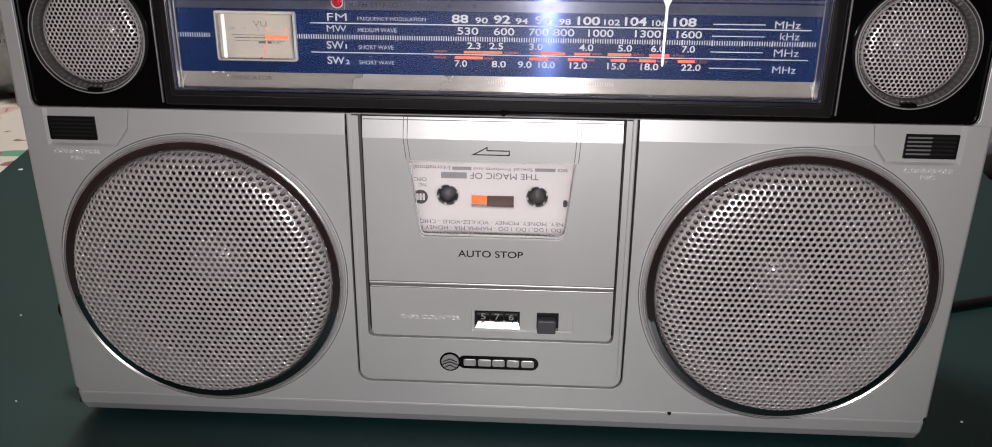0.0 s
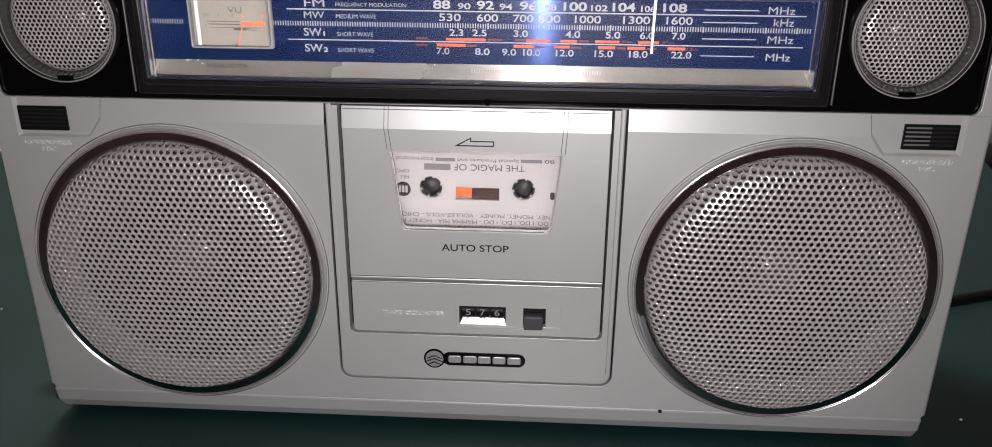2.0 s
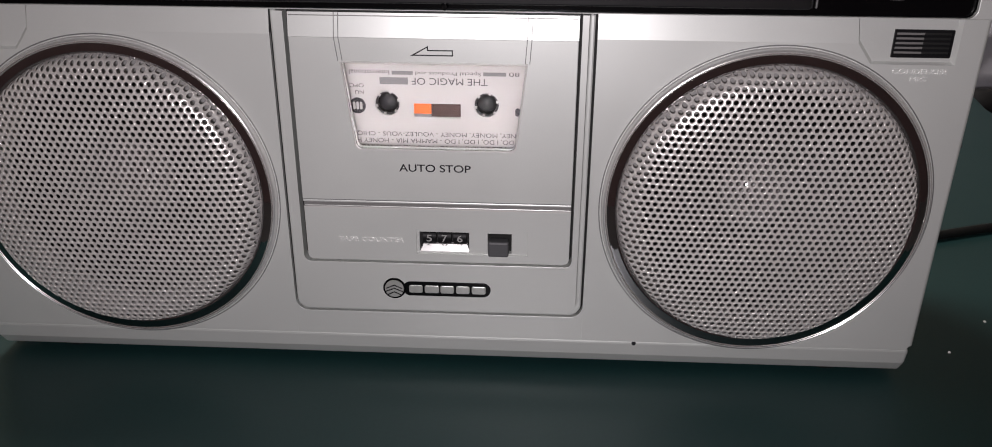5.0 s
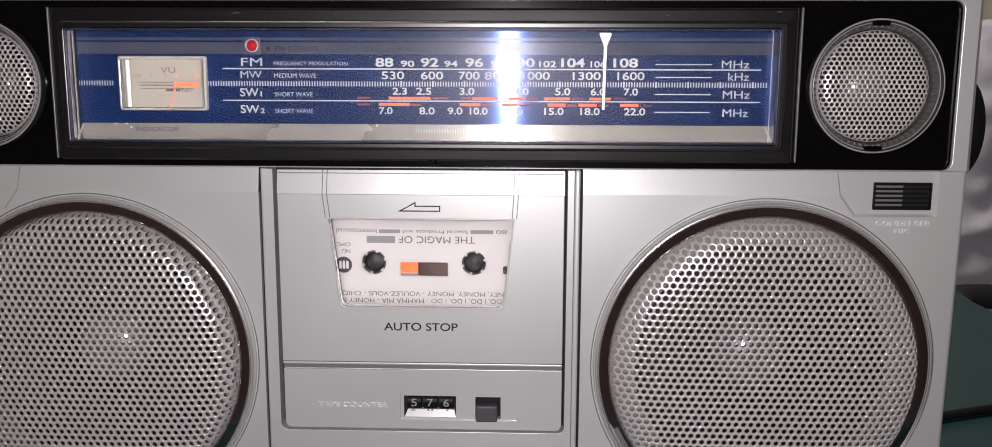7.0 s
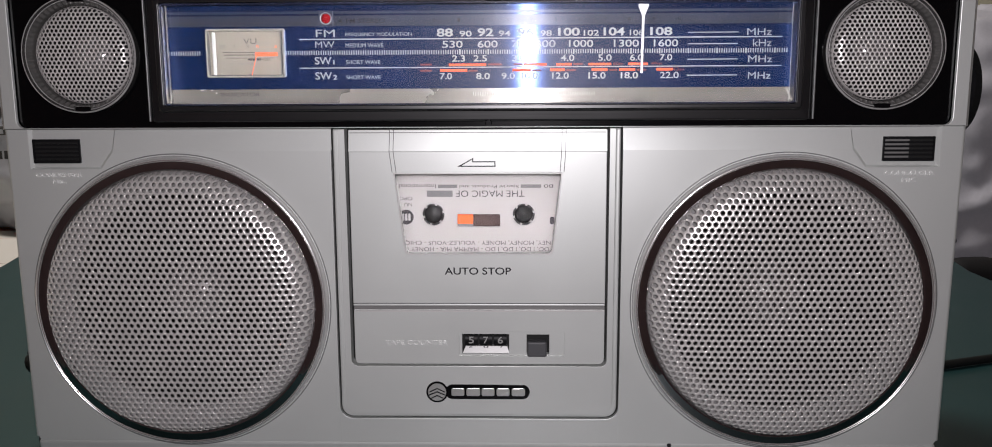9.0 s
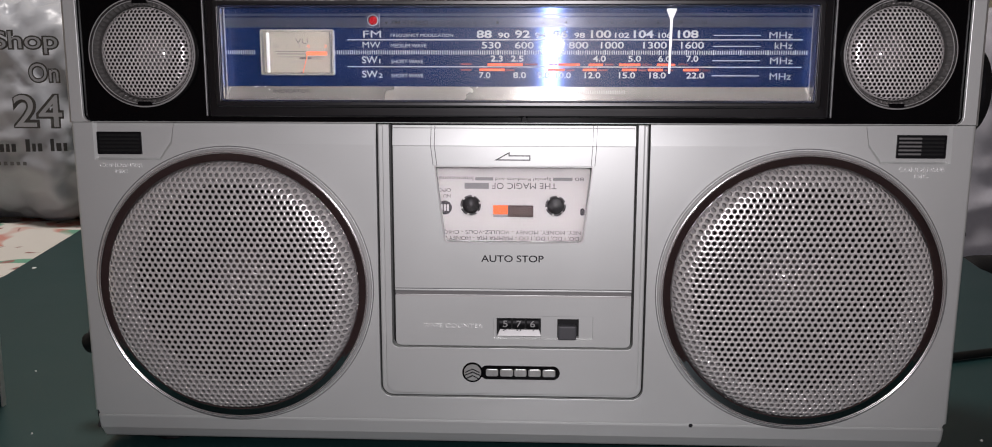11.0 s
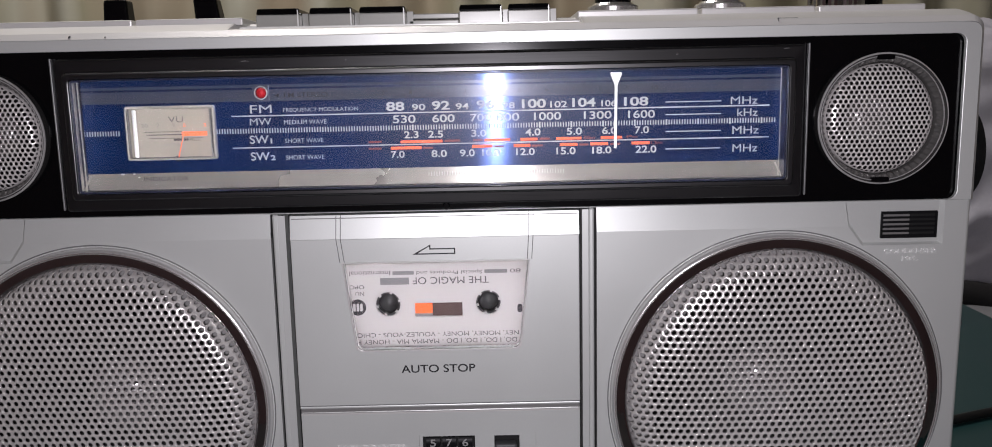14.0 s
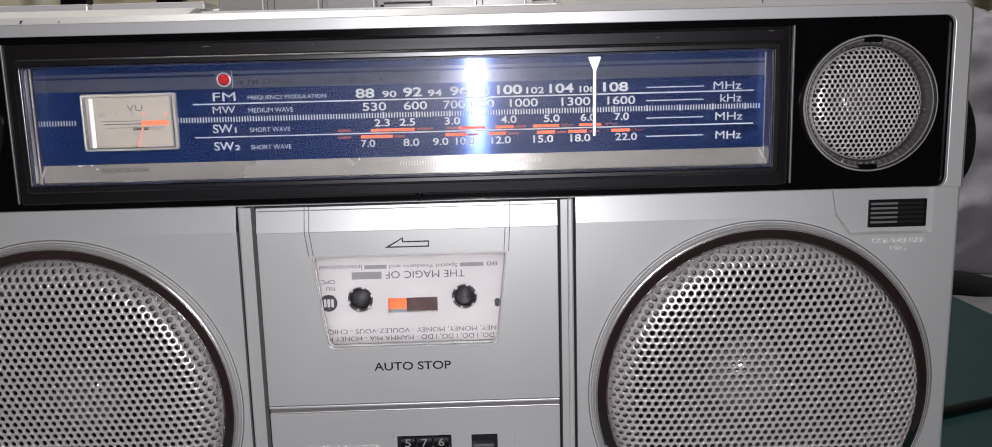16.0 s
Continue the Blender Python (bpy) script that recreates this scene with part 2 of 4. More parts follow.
def part(name, bm, material, parent=None, label="", at=(0, 0, 0), bevel=0.0, smooth=False, shadow=True, segments=2):
    """One mesh object from a bmesh or mesh in millimetres; at: where its origin stands, in millimetres."""
    if isinstance(bm, bmesh.types.BMesh):
        me = bpy.data.meshes.new(name)
        bmesh.ops.recalc_face_normals(bm, faces=bm.faces)
        bmesh.ops.scale(bm, vec=(MM, MM, MM), verts=bm.verts)
        bm.to_mesh(me)
        bm.free()
        me.materials.append(material)
        if smooth:
            for f in me.polygons:
                f.use_smooth = True
    else:
        me = bm
    ob = new(name, me)
    place = Vector(at) * MM
    PLACE[ob] = place
    ob.location = place
    if parent is not None:
        ob.parent = parent
        ob.matrix_parent_inverse = Matrix.Translation(-PLACE[parent])
    if bevel:
        md = ob.modifiers.new("soft_edges", "BEVEL")
        md.width, md.segments, md.limit_method, md.angle_limit = bevel * MM, segments, "ANGLE", radians(35)
    if not shadow:
        ob.visible_shadow = False
    if label:
        tagged(ob, label)
    return ob


def box(x0, x1, y0, y1, z0, z1, bm=None):
    bm = bm or bmesh.new()
    v = [bm.verts.new((x, y, z)) for x in (x0, x1) for y in (y0, y1) for z in (z0, z1)]
    for f in ((0, 1, 3, 2), (4, 6, 7, 5), (0, 4, 5, 1), (2, 3, 7, 6), (0, 2, 6, 4), (1, 5, 7, 3)):
        bm.faces.new([v[i] for i in f])
    return bm


def prism(pts, y0, y1, bm=None):
    """A polygon in x and z, from y0 (front) to y1."""
    bm = bm or bmesh.new()
    a = [bm.verts.new((x, y0, z)) for x, z in pts]
    b = [bm.verts.new((x, y1, z)) for x, z in pts]
    bm.faces.new(a)
    bm.faces.new(b[::-1])
    n = len(pts)
    for i in range(n):
        j = (i + 1) % n
        bm.faces.new((a[i], b[i], b[j], a[j]))
    return bm


def prism_x(pts, x0, x1, bm=None):
    """A polygon in y and z, from x0 to x1."""
    bm = bm or bmesh.new()
    a = [bm.verts.new((x0, y, z)) for y, z in pts]
    b = [bm.verts.new((x1, y, z)) for y, z in pts]
    bm.faces.new(a)
    bm.faces.new(b[::-1])
    for i in range(len(pts)):
        j = (i + 1) % len(pts)
        bm.faces.new((a[i], b[i], b[j], a[j]))
    return bm


def rounded(x0, x1, z0, z1, r, n=5):
    """A rounded rectangle, counter-clockwise; r may be one radius or four (bottom left, bottom right, top right, top left)."""
    rs = r if isinstance(r, (tuple, list)) else (r,) * 4
    pts = []
    for (cx, cz, a0), q in zip(((x0, z0, 180), (x1, z0, 270), (x1, z1, 0), (x0, z1, 90)), rs):
        sx, sz = (1 if cx == x0 else -1), (1 if cz == z0 else -1)
        if q <= 0:
            pts.append((cx, cz))
            continue
        for k in range(n + 1):
            a = radians(a0 + 90 * k / n)
            pts.append((cx + sx * q + q * math.cos(a), cz + sz * q + q * math.sin(a)))
    return pts


def circle(cx, cz, r, n=64):
    return [(cx + r * math.cos(2 * math.pi * k / n), cz + r * math.sin(2 * math.pi * k / n)) for k in range(n)]


def plate(outer, holes, y0, y1, bm=None):
    """A plate with openings, its front at y0 and its sides down to y1."""
    bm = bm or bmesh.new()
    edges, rings = [], []
    for loop in (outer, *holes):
        vs = [bm.verts.new((x, y0, z)) for x, z in loop]
        es = [bm.edges.new((vs[i], vs[(i + 1) % len(vs)])) for i in range(len(vs))]
        edges += es
        rings.append(vs)
    bmesh.ops.triangle_fill(bm, use_beauty=True, use_dissolve=False, edges=edges, normal=(0, -1, 0))
    for vs in rings:
        back = [bm.verts.new((v.co.x, y1, v.co.z)) for v in vs]
        for i in range(len(vs)):
            j = (i + 1) % len(vs)
            bm.faces.new((vs[i], back[i], back[j], vs[j]))
    return bm


def lathe(profile, n=96, cx=0.0, cz=0.0, bm=None, closed=False):
    """Turns rows of (radius, y) about the y axis through (cx, cz)."""
    bm = bm or bmesh.new()
    rings = []
    for r, y in profile:
        if r < 1e-6:
            rings.append([bm.verts.new((cx, y, cz))])
        else:
            rings.append([bm.verts.new((cx + r * math.cos(2 * math.pi * k / n), y, cz + r * math.sin(2 * math.pi * k / n))) for k in range(n)])
    pairs = list(zip(rings, rings[1:])) + ([(rings[-1], rings[0])] if closed else [])
    for a, b in pairs:
        for k in range(n):
            j = (k + 1) % n
            if len(a) == 1 and len(b) > 1:
                bm.faces.new((a[0], b[k], b[j]))
            elif len(b) == 1 and len(a) > 1:
                bm.faces.new((a[k], b[0], a[j]))
            elif len(a) > 1:
                bm.faces.new((a[k], b[k], b[j], a[j]))
    return bm


def lathe_z(profile, n=48, cx=0.0, cy=0.0, bm=None):
    """Turns rows of (radius, z) about the upright axis through (cx, cy)."""
    bm = bm or bmesh.new()
    rings = [[bm.verts.new((cx + r * math.cos(2 * math.pi * k / n), cy + r * math.sin(2 * math.pi * k / n), z)) for k in range(n)] for r, z in profile]
    for a, b in zip(rings, rings[1:]):
        for k in range(n):
            j = (k + 1) % n
            bm.faces.new((a[k], a[j], b[j], b[k]))
    bm.faces.new(rings[-1])
    bm.faces.new(rings[0][::-1])
    return bm


def words(text, x0, x1, z0, height, y, material, parent, name="lettering", bold=0.012, turned=False, depth=0.12, skew=0.0):
    """Lettering fitted into x0..x1 with its foot at z0, in millimetres; turned: upside down."""
    cu = bpy.data.curves.new("lettering", "FONT")
    cu.body, cu.size, cu.offset, cu.fill_mode = text, 1.0, bold, "FRONT"
    tmp = bpy.data.objects.new("lettering", cu)
    me = bpy.data.meshes.new_from_object(tmp)
    bpy.data.objects.remove(tmp)
    bpy.data.curves.remove(cu)
    co = np.zeros(len(me.vertices) * 3)
    me.vertices.foreach_get("co", co)
    co = co.reshape(-1, 3)
    lo, hi = co.min(0), co.max(0)
    u = (co[:, 0] - lo[0]) / max(hi[0] - lo[0], 1e-6)
    v = (co[:, 1] - lo[1]) / max(hi[1] - lo[1], 1e-6)
    if turned:
        u, v = 1 - u, 1 - v
    out = np.stack([x0 + u * (x1 - x0) + skew * v, np.full(len(u), y), z0 + v * height], 1) * MM
    me.vertices.foreach_set("co", out.ravel())
    me.materials.clear()
    me.materials.append(material)
    for f in me.polygons:
        f.material_index = 0
    me.update()
    me.name = name
    ob = new(name, me)
    if depth > 0.3:
        md = ob.modifiers.new("raised", "SOLIDIFY")
        md.thickness, md.offset = depth * MM, 0
    PLACE[ob] = Vector((0, 0, 0))
    ob.parent = parent
    ob.matrix_parent_inverse = Matrix.Translation(-PLACE[parent])
    return ob


def bar(x0, x1, z0, z1, y, material, parent, name="bar", d=0.15):
    return part(name, box(x0, x1, y, y + d, z0, z1), material, parent)


def sweep(points, radius, n=8, bm=None):
    """A round cord along points, in millimetres."""
    bm = bm or bmesh.new()
    rings = []
    pts = [Vector(p) for p in points]
    for i, p in enumerate(pts):
        d = (pts[min(i + 1, len(pts) - 1)] - pts[max(i - 1, 0)]).normalized()
        s = d.cross(Vector((0, 0, 1))).normalized()
        u = s.cross(d)
        rings.append([bm.verts.new(p + radius * (math.cos(2 * math.pi * k / n) * s + math.sin(2 * math.pi * k / n) * u)) for k in range(n)])
    for a, b in zip(rings, rings[1:]):
        for k in range(n):
            j = (k + 1) % n
            bm.faces.new((a[k], a[j], b[j], b[k]))
    bm.faces.new(rings[0][::-1])
    bm.faces.new(rings[-1])
    return bm


# ---- the room ----
def room():
    spec = (("floor", (-2000, 2000, -2000, 1700, -800, -740), FLOOR), ("ceiling", (-2000, 2000, -2000, 1700, 1700, 1760), WALL),
            ("wall_north", (-2060, 2060, 1700, 1760, -740, 1700), WALL), ("wall_south", (-2060, 2060, -2060, -2000, -740, 1700), WALL_REFLECTED),
            ("wall_west", (-2060, -2000, -2000, 1700, -740, 1700), WALL), ("wall_east", (2000, 2060, -2000, 1700, -740, 1700), WALL))
    for name, b, m in spec:
        tagged(part(name, box(*b), m), "plain painted wall closing the room" if "wall" in name else "plain room surface",
               "wall" if "wall" in name else name, kind="structure")


def table():
    t = thing("table", (0, 0.2, -0.74))
    tagged(t, "dark green laminate table under the silver radio", "table")
    top = [(-470, -130), (472, -130), (476, 480), (560, 900), (-632, 900), (-512, 400)]
    bm = bmesh.new()
    a = [bm.verts.new((x, y, 0)) for x, y in top]
    b = [bm.verts.new((x, y, -28)) for x, y in top]
    bm.faces.new(a)
    bm.faces.new(b[::-1])
    for i in range(len(top)):
        j = (i + 1) % len(top)
        bm.faces.new((a[i], b[i], b[j], a[j]))
    part("tabletop", bm, GREEN, t, bevel=2)
    for x, y in ((-420, -90), (420, -90), (-470, 680), (470, 680)):
        part("leg", box(x - 25, x + 25, y - 25, y + 25, -740, -28), GREEN, t, bevel=3)
    for x, y, w in ((-501, 432, 2.6), (251, 34, 0.8), (283, 66, 0.9), (-318, 120, 0.7), (-262, 20, 0.6)):
        part("speck", lathe_z([(w, 0.0), (w * 0.8, 0.5), (w * 0.3, 0.8)], 9, x, y), WHITE_PL, t, "pale dried speck")
    return t


def bed():
    t = thing("bed", (-1.1, 0.9, -0.74))
    tagged(t, "bed with a white bedspread of pink and green flowers", "bed")
    bm = bmesh.new()
    nx, ny = 60, 70
    g = [[None] * (ny + 1) for _ in range(nx + 1)]
    for i in range(nx + 1):
        for j in range(ny + 1):
            y = -300 + 1950 * j / ny
            edge = -520 - 0.24 * (y - 400) if y > 400 else -520
            edge = max(edge, -640)
            x = -1900 + (edge - 8 + 1900) * i / nx
            z = -22 + 16 * noise.noise(Vector((x * 0.006, y * 0.006, 0))) + 7 * noise.noise(Vector((x * 0.02, y * 0.02, 3)))
            g[i][j] = bm.verts.new((x, y, z))
    for i in range(nx):
        for j in range(ny):
            bm.faces.new((g[i][j], g[i + 1][j], g[i + 1][j + 1], g[i][j + 1]))
    part("bedspread", bm, FLORAL, t, smooth=True)
    part("bed_base", box(-1890, -640, -290, 1640, -740, -70), BLACK_CLOTH, t, bevel=10)
    return t


def curtain():
    bm = bmesh.new()
    nx = 520
    rows = []
    for k, z in enumerate((-700, 200, 1000, 1640)):
        row = []
        for i in range(nx + 1):
            x = -1500 + 2900 * i / nx
            w = 22 * math.sin(x * 0.043 + 1.3 * math.sin(x * 0.0061)) + 14 * noise.noise(Vector((x * 0.013, 0, k * 0.15)))
            row.append(bm.verts.new((x, 1400 + w, z)))
        rows.append(row)
    for a, b in zip(rows, rows[1:]):
        for i in range(nx):
            bm.faces.new((a[i], a[i + 1], b[i + 1], b[i]))
    c = part("curtain", bm, CURTAIN, smooth=True)
    md = c.modifiers.new("cloth_thickness", "SOLIDIFY")
    md.thickness = 0.003
    tagged(c, "cream cloth curtain hanging in folds behind the table", "curtain")


def crumpled(name, centre, half, material, seed, amp, fold, label, category, power=3.5):
    """A soft, creased bag: a squarish ball with folds."""
    bm = bmesh.new()
    bmesh.ops.create_icosphere(bm, subdivisions=6, radius=1)
    for v in bm.verts:
        d = v.co.normalized()
        k = (abs(d.x) ** power + abs(d.y) ** power + abs(d.z) ** power) ** (-1 / power)
        p = Vector((d.x * k * half[0], d.y * k * half[1], d.z * k * half[2]))
        q = p * (fold / 1000) + Vector((seed, 0, 0))
        w = amp * (noise.noise(q) + 0.6 * (abs(noise.noise(q * 2.3)) * -2 + 0.5) + 0.25 * noise.noise(q * 5.1))
        v.co = p + d * w
        v.co.z = max(v.co.z, -half[2])
    ob = part(name, bm, material, at=centre, smooth=True)
    return tagged(ob, label, category)


def bag_left():
    b = crumpled("plastic_bag", (-806, 905, 150), (210, 150, 166), BAG, 4.0, 20, 12, "white plastic shopping bag with dark printed words, on the bed", "bag")
    return b


def bag_print(bag):
    """The words on the bag, as thin print just proud of its front."""
    spec = (("Shop", -720, -627, 224, 34), ("On", -673, -629, 187, 28), ("24", -699, -628, 126, 47))
    for text, x0, x1, z0, h in spec:
        words(text, x0, x1, z0, h, 742, INK_MID, bag, "printed_word", 0.055)
        words(text, x0 + 2.0, x1 - 2.0, z0 + 2.0, h - 4.0, 741.4, BAG, bag, "printed_word", 0.0)
    x = -734.0
    for k, w in enumerate((9, 6, 5, 6, 8, 6, 5, 6, 6, 5, 7, 5)):
        if k not in (4, 8):
            bar(x, x + w, 93 + 0.2 * k, 93 + 0.2 * k + (17 if k in (0, 5, 9) else 11), 742, INK_SOFT, bag, "printed_bar", 0.4)
        x += w + 3
    for k in range(6):
        bar(-736 + 9 * k, -731 + 9 * k, 75, 80, 742, INK_GREY, bag, "printed_bar", 0.4)


def right_side():
    t = thing("bench", (0.9, 0.8, -0.74))
    tagged(t, "low bench under a dull grey cloth beside the table", "bench")
    part("bench_base", box(500, 1500, 300, 1360, -740, -135), BLACK_CLOTH, t, bevel=10)
    bm = bmesh.new()
    g = [[bm.verts.new((486 + 1020 * i / 40, 290 + 1080 * j / 40, -78 + 9 * noise.noise(Vector((i * 0.35, j * 0.35, 7))))) for j in range(41)] for i in range(41)]
    for i in range(40):
        for j in range(40):
            bm.faces.new((g[i][j], g[i + 1][j], g[i + 1][j + 1], g[i][j + 1]))
    cover = part("cloth_cover", bm, BENCH_CLOTH, t, "dull grey cloth", smooth=True)
    md = cover.modifiers.new("cloth_thickness", "SOLIDIFY")
    md.thickness = 0.05
    crumpled("pillow", (690, 760, 100), (200, 130, 180), BAG_GREY, 9.0, 18, 9, "grey-lilac cloth bundle lying behind the table", "bundle")
    pts = [(500 + 22 * k, 575 + 9 * math.sin(0.7 * k), -26 - 1.1 * k + 5 * math.sin(0.9 * k)) for k in range(16)]
    ob = part("bag_strap", sweep(pts, 17.0, 12), BLACK_CLOTH, smooth=True)
    tagged(ob, "black cloth strap lying at the foot of the grey bundle", "strap")
    crumpled("black_bag", (-962, 1190, 185), (132, 70, 205), BLACK_CLOTH, 6.0, 8, 10, "tall black cloth bag standing on the bed", "bag")


def cord():
    pts = []
    for k in range(26):
        s = k / 25
        x = 190 + 330 * s
        pts.append((x, 125 + 0.36 * (x - 190) + 6 * math.sin(3.2 * s), 3.2))
    ob = part("power_cord", sweep(pts, 3.0), RUBBER, smooth=True)
    tagged(ob, "black rubber power cord lying on the green table", "cord")


def upright_panel():
    t = thing("folded_panel", (-0.36, 0.06, 0))
    tagged(t, "small dark green upright panel with a pale edge, on the table", "panel")
    part("board", box(-425, -302.5, 58, 61, 0, 73), GREEN, t, bevel=0.5)
    part("edge_strip", box(-302.5, -301.6, 57.8, 61.2, 0, 73), SATIN, t)


room()
table()
bed()
curtain()
bag_print(bag_left())
right_side()
cord()
upright_panel()

# ---- the radio ----
radio = thing("boombox", (0, 0.065, 0))
tagged(radio, "silver cassette radio with round speakers and a blue dial", "boombox")
HW = 217.0     # half width
FACE = 4.0     # front of the speaker fascia
BASE, CREASE, CHAMF, SPLIT = 3.0, 19.0, 159.3, 169.6
WX, WZ, WR = 140.6, 87.7, 69.3
TX, TZ, TR = 178.4, 203.0, 25.9


def cabinet():
    bm = bmesh.new()
    # back shell: outline in x and z, running back from behind the fascia
    out = rounded(-HW, HW, BASE + 1, 246.5, (7, 7, 9, 9), 6)
    prism(out, 24, 124, bm)
    part("back_shell", taper_soft(bm), SILVER_TOP, radio, bevel=3)
    part("feet_plinth", box(-190, 190, 30, 110, 0.6, BASE + 2), BLACK_SATIN, radio)
    for x in (-185, 185):
        for y in (24, 108):
            part("foot", lathe_z([(8, 0), (9, 1), (9, 6)], 20, x, y), RUBBER, radio)


def fascia_half(s):
    """One lower front half: face with the speaker opening, the chamfer above it and the slope below it. s: -1 or 1."""
    bm = bmesh.new()
    xi, xo, xm = (67.6 if s < 0 else 65.6), HW - 2.5, 174.5
    def loop(pts):
        return [(s * x, z) for x, z in pts]
    face = [(xi, CREASE), (xo - 1, CREASE), (xo, CREASE + 2), (xo, 151.2), (207.6, 151.2), (xm, 151.2), (xm - 6, CHAMF), (xi, CHAMF)]
    plate(loop(face), [circle(s * WX, WZ, WR - 2.2, 96)], FACE, FACE + 8, bm)
    v = lambda x, y, z: bm.verts.new((s * x, y, z))
    # chamfer that leans back under the black panel
    q = [v(xi, FACE, CHAMF), v(xm - 6, FACE, CHAMF), v(xm - 8, FACE + 1.75, SPLIT), v(xi, FACE + 1.75, SPLIT)]
    bm.faces.new(q)
    # shallow recess round the microphone slots
    d = FACE + 1.4
    r0 = [v(xm - 6, FACE, CHAMF), v(xm, FACE, 151.2), v(xm + 0.9, d, 152.2), v(xm - 5.1, d, CHAMF + 1), v(xm - 6.9, FACE + 1.75, SPLIT), v(xm - 8, FACE + 1.75, SPLIT)]
    bm.faces.new((r0[0], r0[1], r0[2], r0[3]))
    bm.faces.new((r0[0], r0[3], r0[4], r0[5]))
    bm.faces.new([v(xm, FACE, 151.2), v(207.6, FACE, 151.2), v(206.2, d, 152.2), v(xm + 0.9, d, 152.2)])
    bm.faces.new([v(207.6, FACE, 151.2), v(207.6, FACE, SPLIT), v(206.2, d, SPLIT), v(206.2, d, 152.2)])
    bm.faces.new([v(xm + 0.9, d, 152.2), v(206.2, d, 152.2), v(206.2, d, SPLIT), v(xm - 6.9, d, SPLIT), v(xm - 5.1, d, CHAMF + 1)])
    # outer post beside the recess
    bm.faces.new([v(207.6, FACE, 151.2), v(xo, FACE, 151.2), v(xo, FACE, SPLIT), v(207.6, FACE, SPLIT)])
    # rounded outer edge running back to the shell
    last = None
    for k in range(7):
        a = radians(90 * k / 6)
        x, y = xo + 2.5 * math.sin(a), FACE + 4 * (1 - math.cos(a))
        now = (v(x, y, CREASE + 2), v(x, y, SPLIT))
        if last:
            bm.faces.new((last[0], now[0], now[1], last[1]))
        last = now
    now = (v(HW, 26, CREASE + 2), v(HW, 26, SPLIT))
    bm.faces.new((last[0], now[0], now[1], last[1]))
    bm.verts.ensure_lookup_table()
    bmesh.ops.remove_doubles(bm, verts=bm.verts, dist=0.01)
    part("speaker_fascia", taper(bm), SILVER, radio)


def lower_slope():
    """The sloping foot of the front, across the whole width."""
    bm = bmesh.new()
    prof = [(FACE + 0.05, CREASE), (FACE + 1.6, 11.0), (FACE + 6, BASE + 1.5), (FACE + 12, BASE), (26, BASE), (26, CREASE)]
    rows = [[bm.verts.new((x, y, z)) for y, z in prof] for x in (-(HW - 1.6), HW - 1.6)]
    n = len(prof)
    for i in range(n):
        j = (i + 1) % n
        bm.faces.new((rows[0][i], rows[1][i], rows[1][j], rows[0][j]))
    bm.faces.new(rows[0])
    bm.faces.new(rows[1][::-1])
    part("foot_panel", taper(bm), SILVER, radio, bevel=1.6, segments=3)
    part("dent", lathe([(0.0, FACE - 0.15), (0.9, FACE - 0.1), (1.1, FACE + 0.4)], 10, 90.1, 17.9), INK_BLACK, radio, "small black scuff")


def upper_frame():
    """The silver surround of the black panel with the sloping top edge."""
    bm = bmesh.new()
    outer = rounded(-(HW - 3), HW - 3, SPLIT + 0.3, 240.2, (0, 0, 4, 4), 5)
    inner = rounded(-210.2, 210.2, 170.3, 235.7, 3.6, 6)
    plate(outer, [inner], 0.5, 2.2, bm)
    part("front_surround", taper(bm), SILVER, radio, bevel=0.25)
    # cheeks, chamfer and slope: one profile run up the sides, round the corners and along the top
    def run(loops, x_end, side):
        """Strips between outlines (half width, top, corner radius, depth), from the foot of one side to x_end on the top."""
        bm = bmesh.new()
        rows = []
        for w, top, rad, y in loops:
            pts = [(w, SPLIT), (w, SPLIT + 30)]
            pts += [(w - rad + rad * math.cos(radians(15 * k)), top - rad + rad * math.sin(radians(15 * k))) for k in range(7)]
            pts += [(x, top) for x in (200.0, 190.0, max(x_end, 120.0), x_end)]
            rows.append([bm.verts.new((side * x, y, z)) for x, z in pts])
        for a, b in zip(rows, rows[1:]):
            for k in range(len(a) - 1):
                bm.faces.new((a[k], a[k + 1], b[k + 1], b[k]))
        return taper_soft(bm)
    A, B = (HW - 3, 240.2, 4.0, 0.55), (HW - 0.9, 242.8, 5.6, 3.2)
    C, D, E = (HW - 0.2, 244.6, 6.4, 9.0), (HW, 246.0, 7.5, 14.0), (HW, 246.2, 7.5, 26.0)
    for side in (-1, 1):
        part("chamfer", run((A, B), 0.0, side), SILVER_TOP, radio)
        part("top_slope", run((B, C, D, E), 79.5 if side < 0 else 60.5, side), SILVER_TOP, radio)
        x = -79.5 if side < 0 else 60.5
        part("slope_end", prism_x([(3.2, 242.8), (9.0, 244.6), (14.0, 246.0), (26.0, 246.2), (26.0, 240.0), (3.4, 240.0)], x - 0.4, x + 0.4), SILVER_TOP, radio)
    # lower shelf in front of the keys
    part("key_shelf", prism_x([(3.2, 242.8), (7.6, 243.5), (26.0, 243.6), (26.0, 239.0), (3.4, 239.0)], -79.2, 60.2), SILVER_TOP, radio)


def scuffs():
    """Small worn marks on the top edge."""
    for x, z, w, h in ((-140.6, 240.7, 0.4, 1.0), (-126.5, 240.7, 0.3, 0.5)):
        part("scuff", prism([(x, z), (x + 0.3, z), (x + w + 0.3, z + h), (x + w, z + h)], 0.9, 4.0), INK_BLACK, radio)
    part("crack", box(136.7, 144.7, 3.6, 4.4, 243.0, 243.12), INK_GREY, radio)
    part("crack", box(136.6, 136.85, 2.0, 3.0, 241.2, 243.1), INK_GREY, radio)


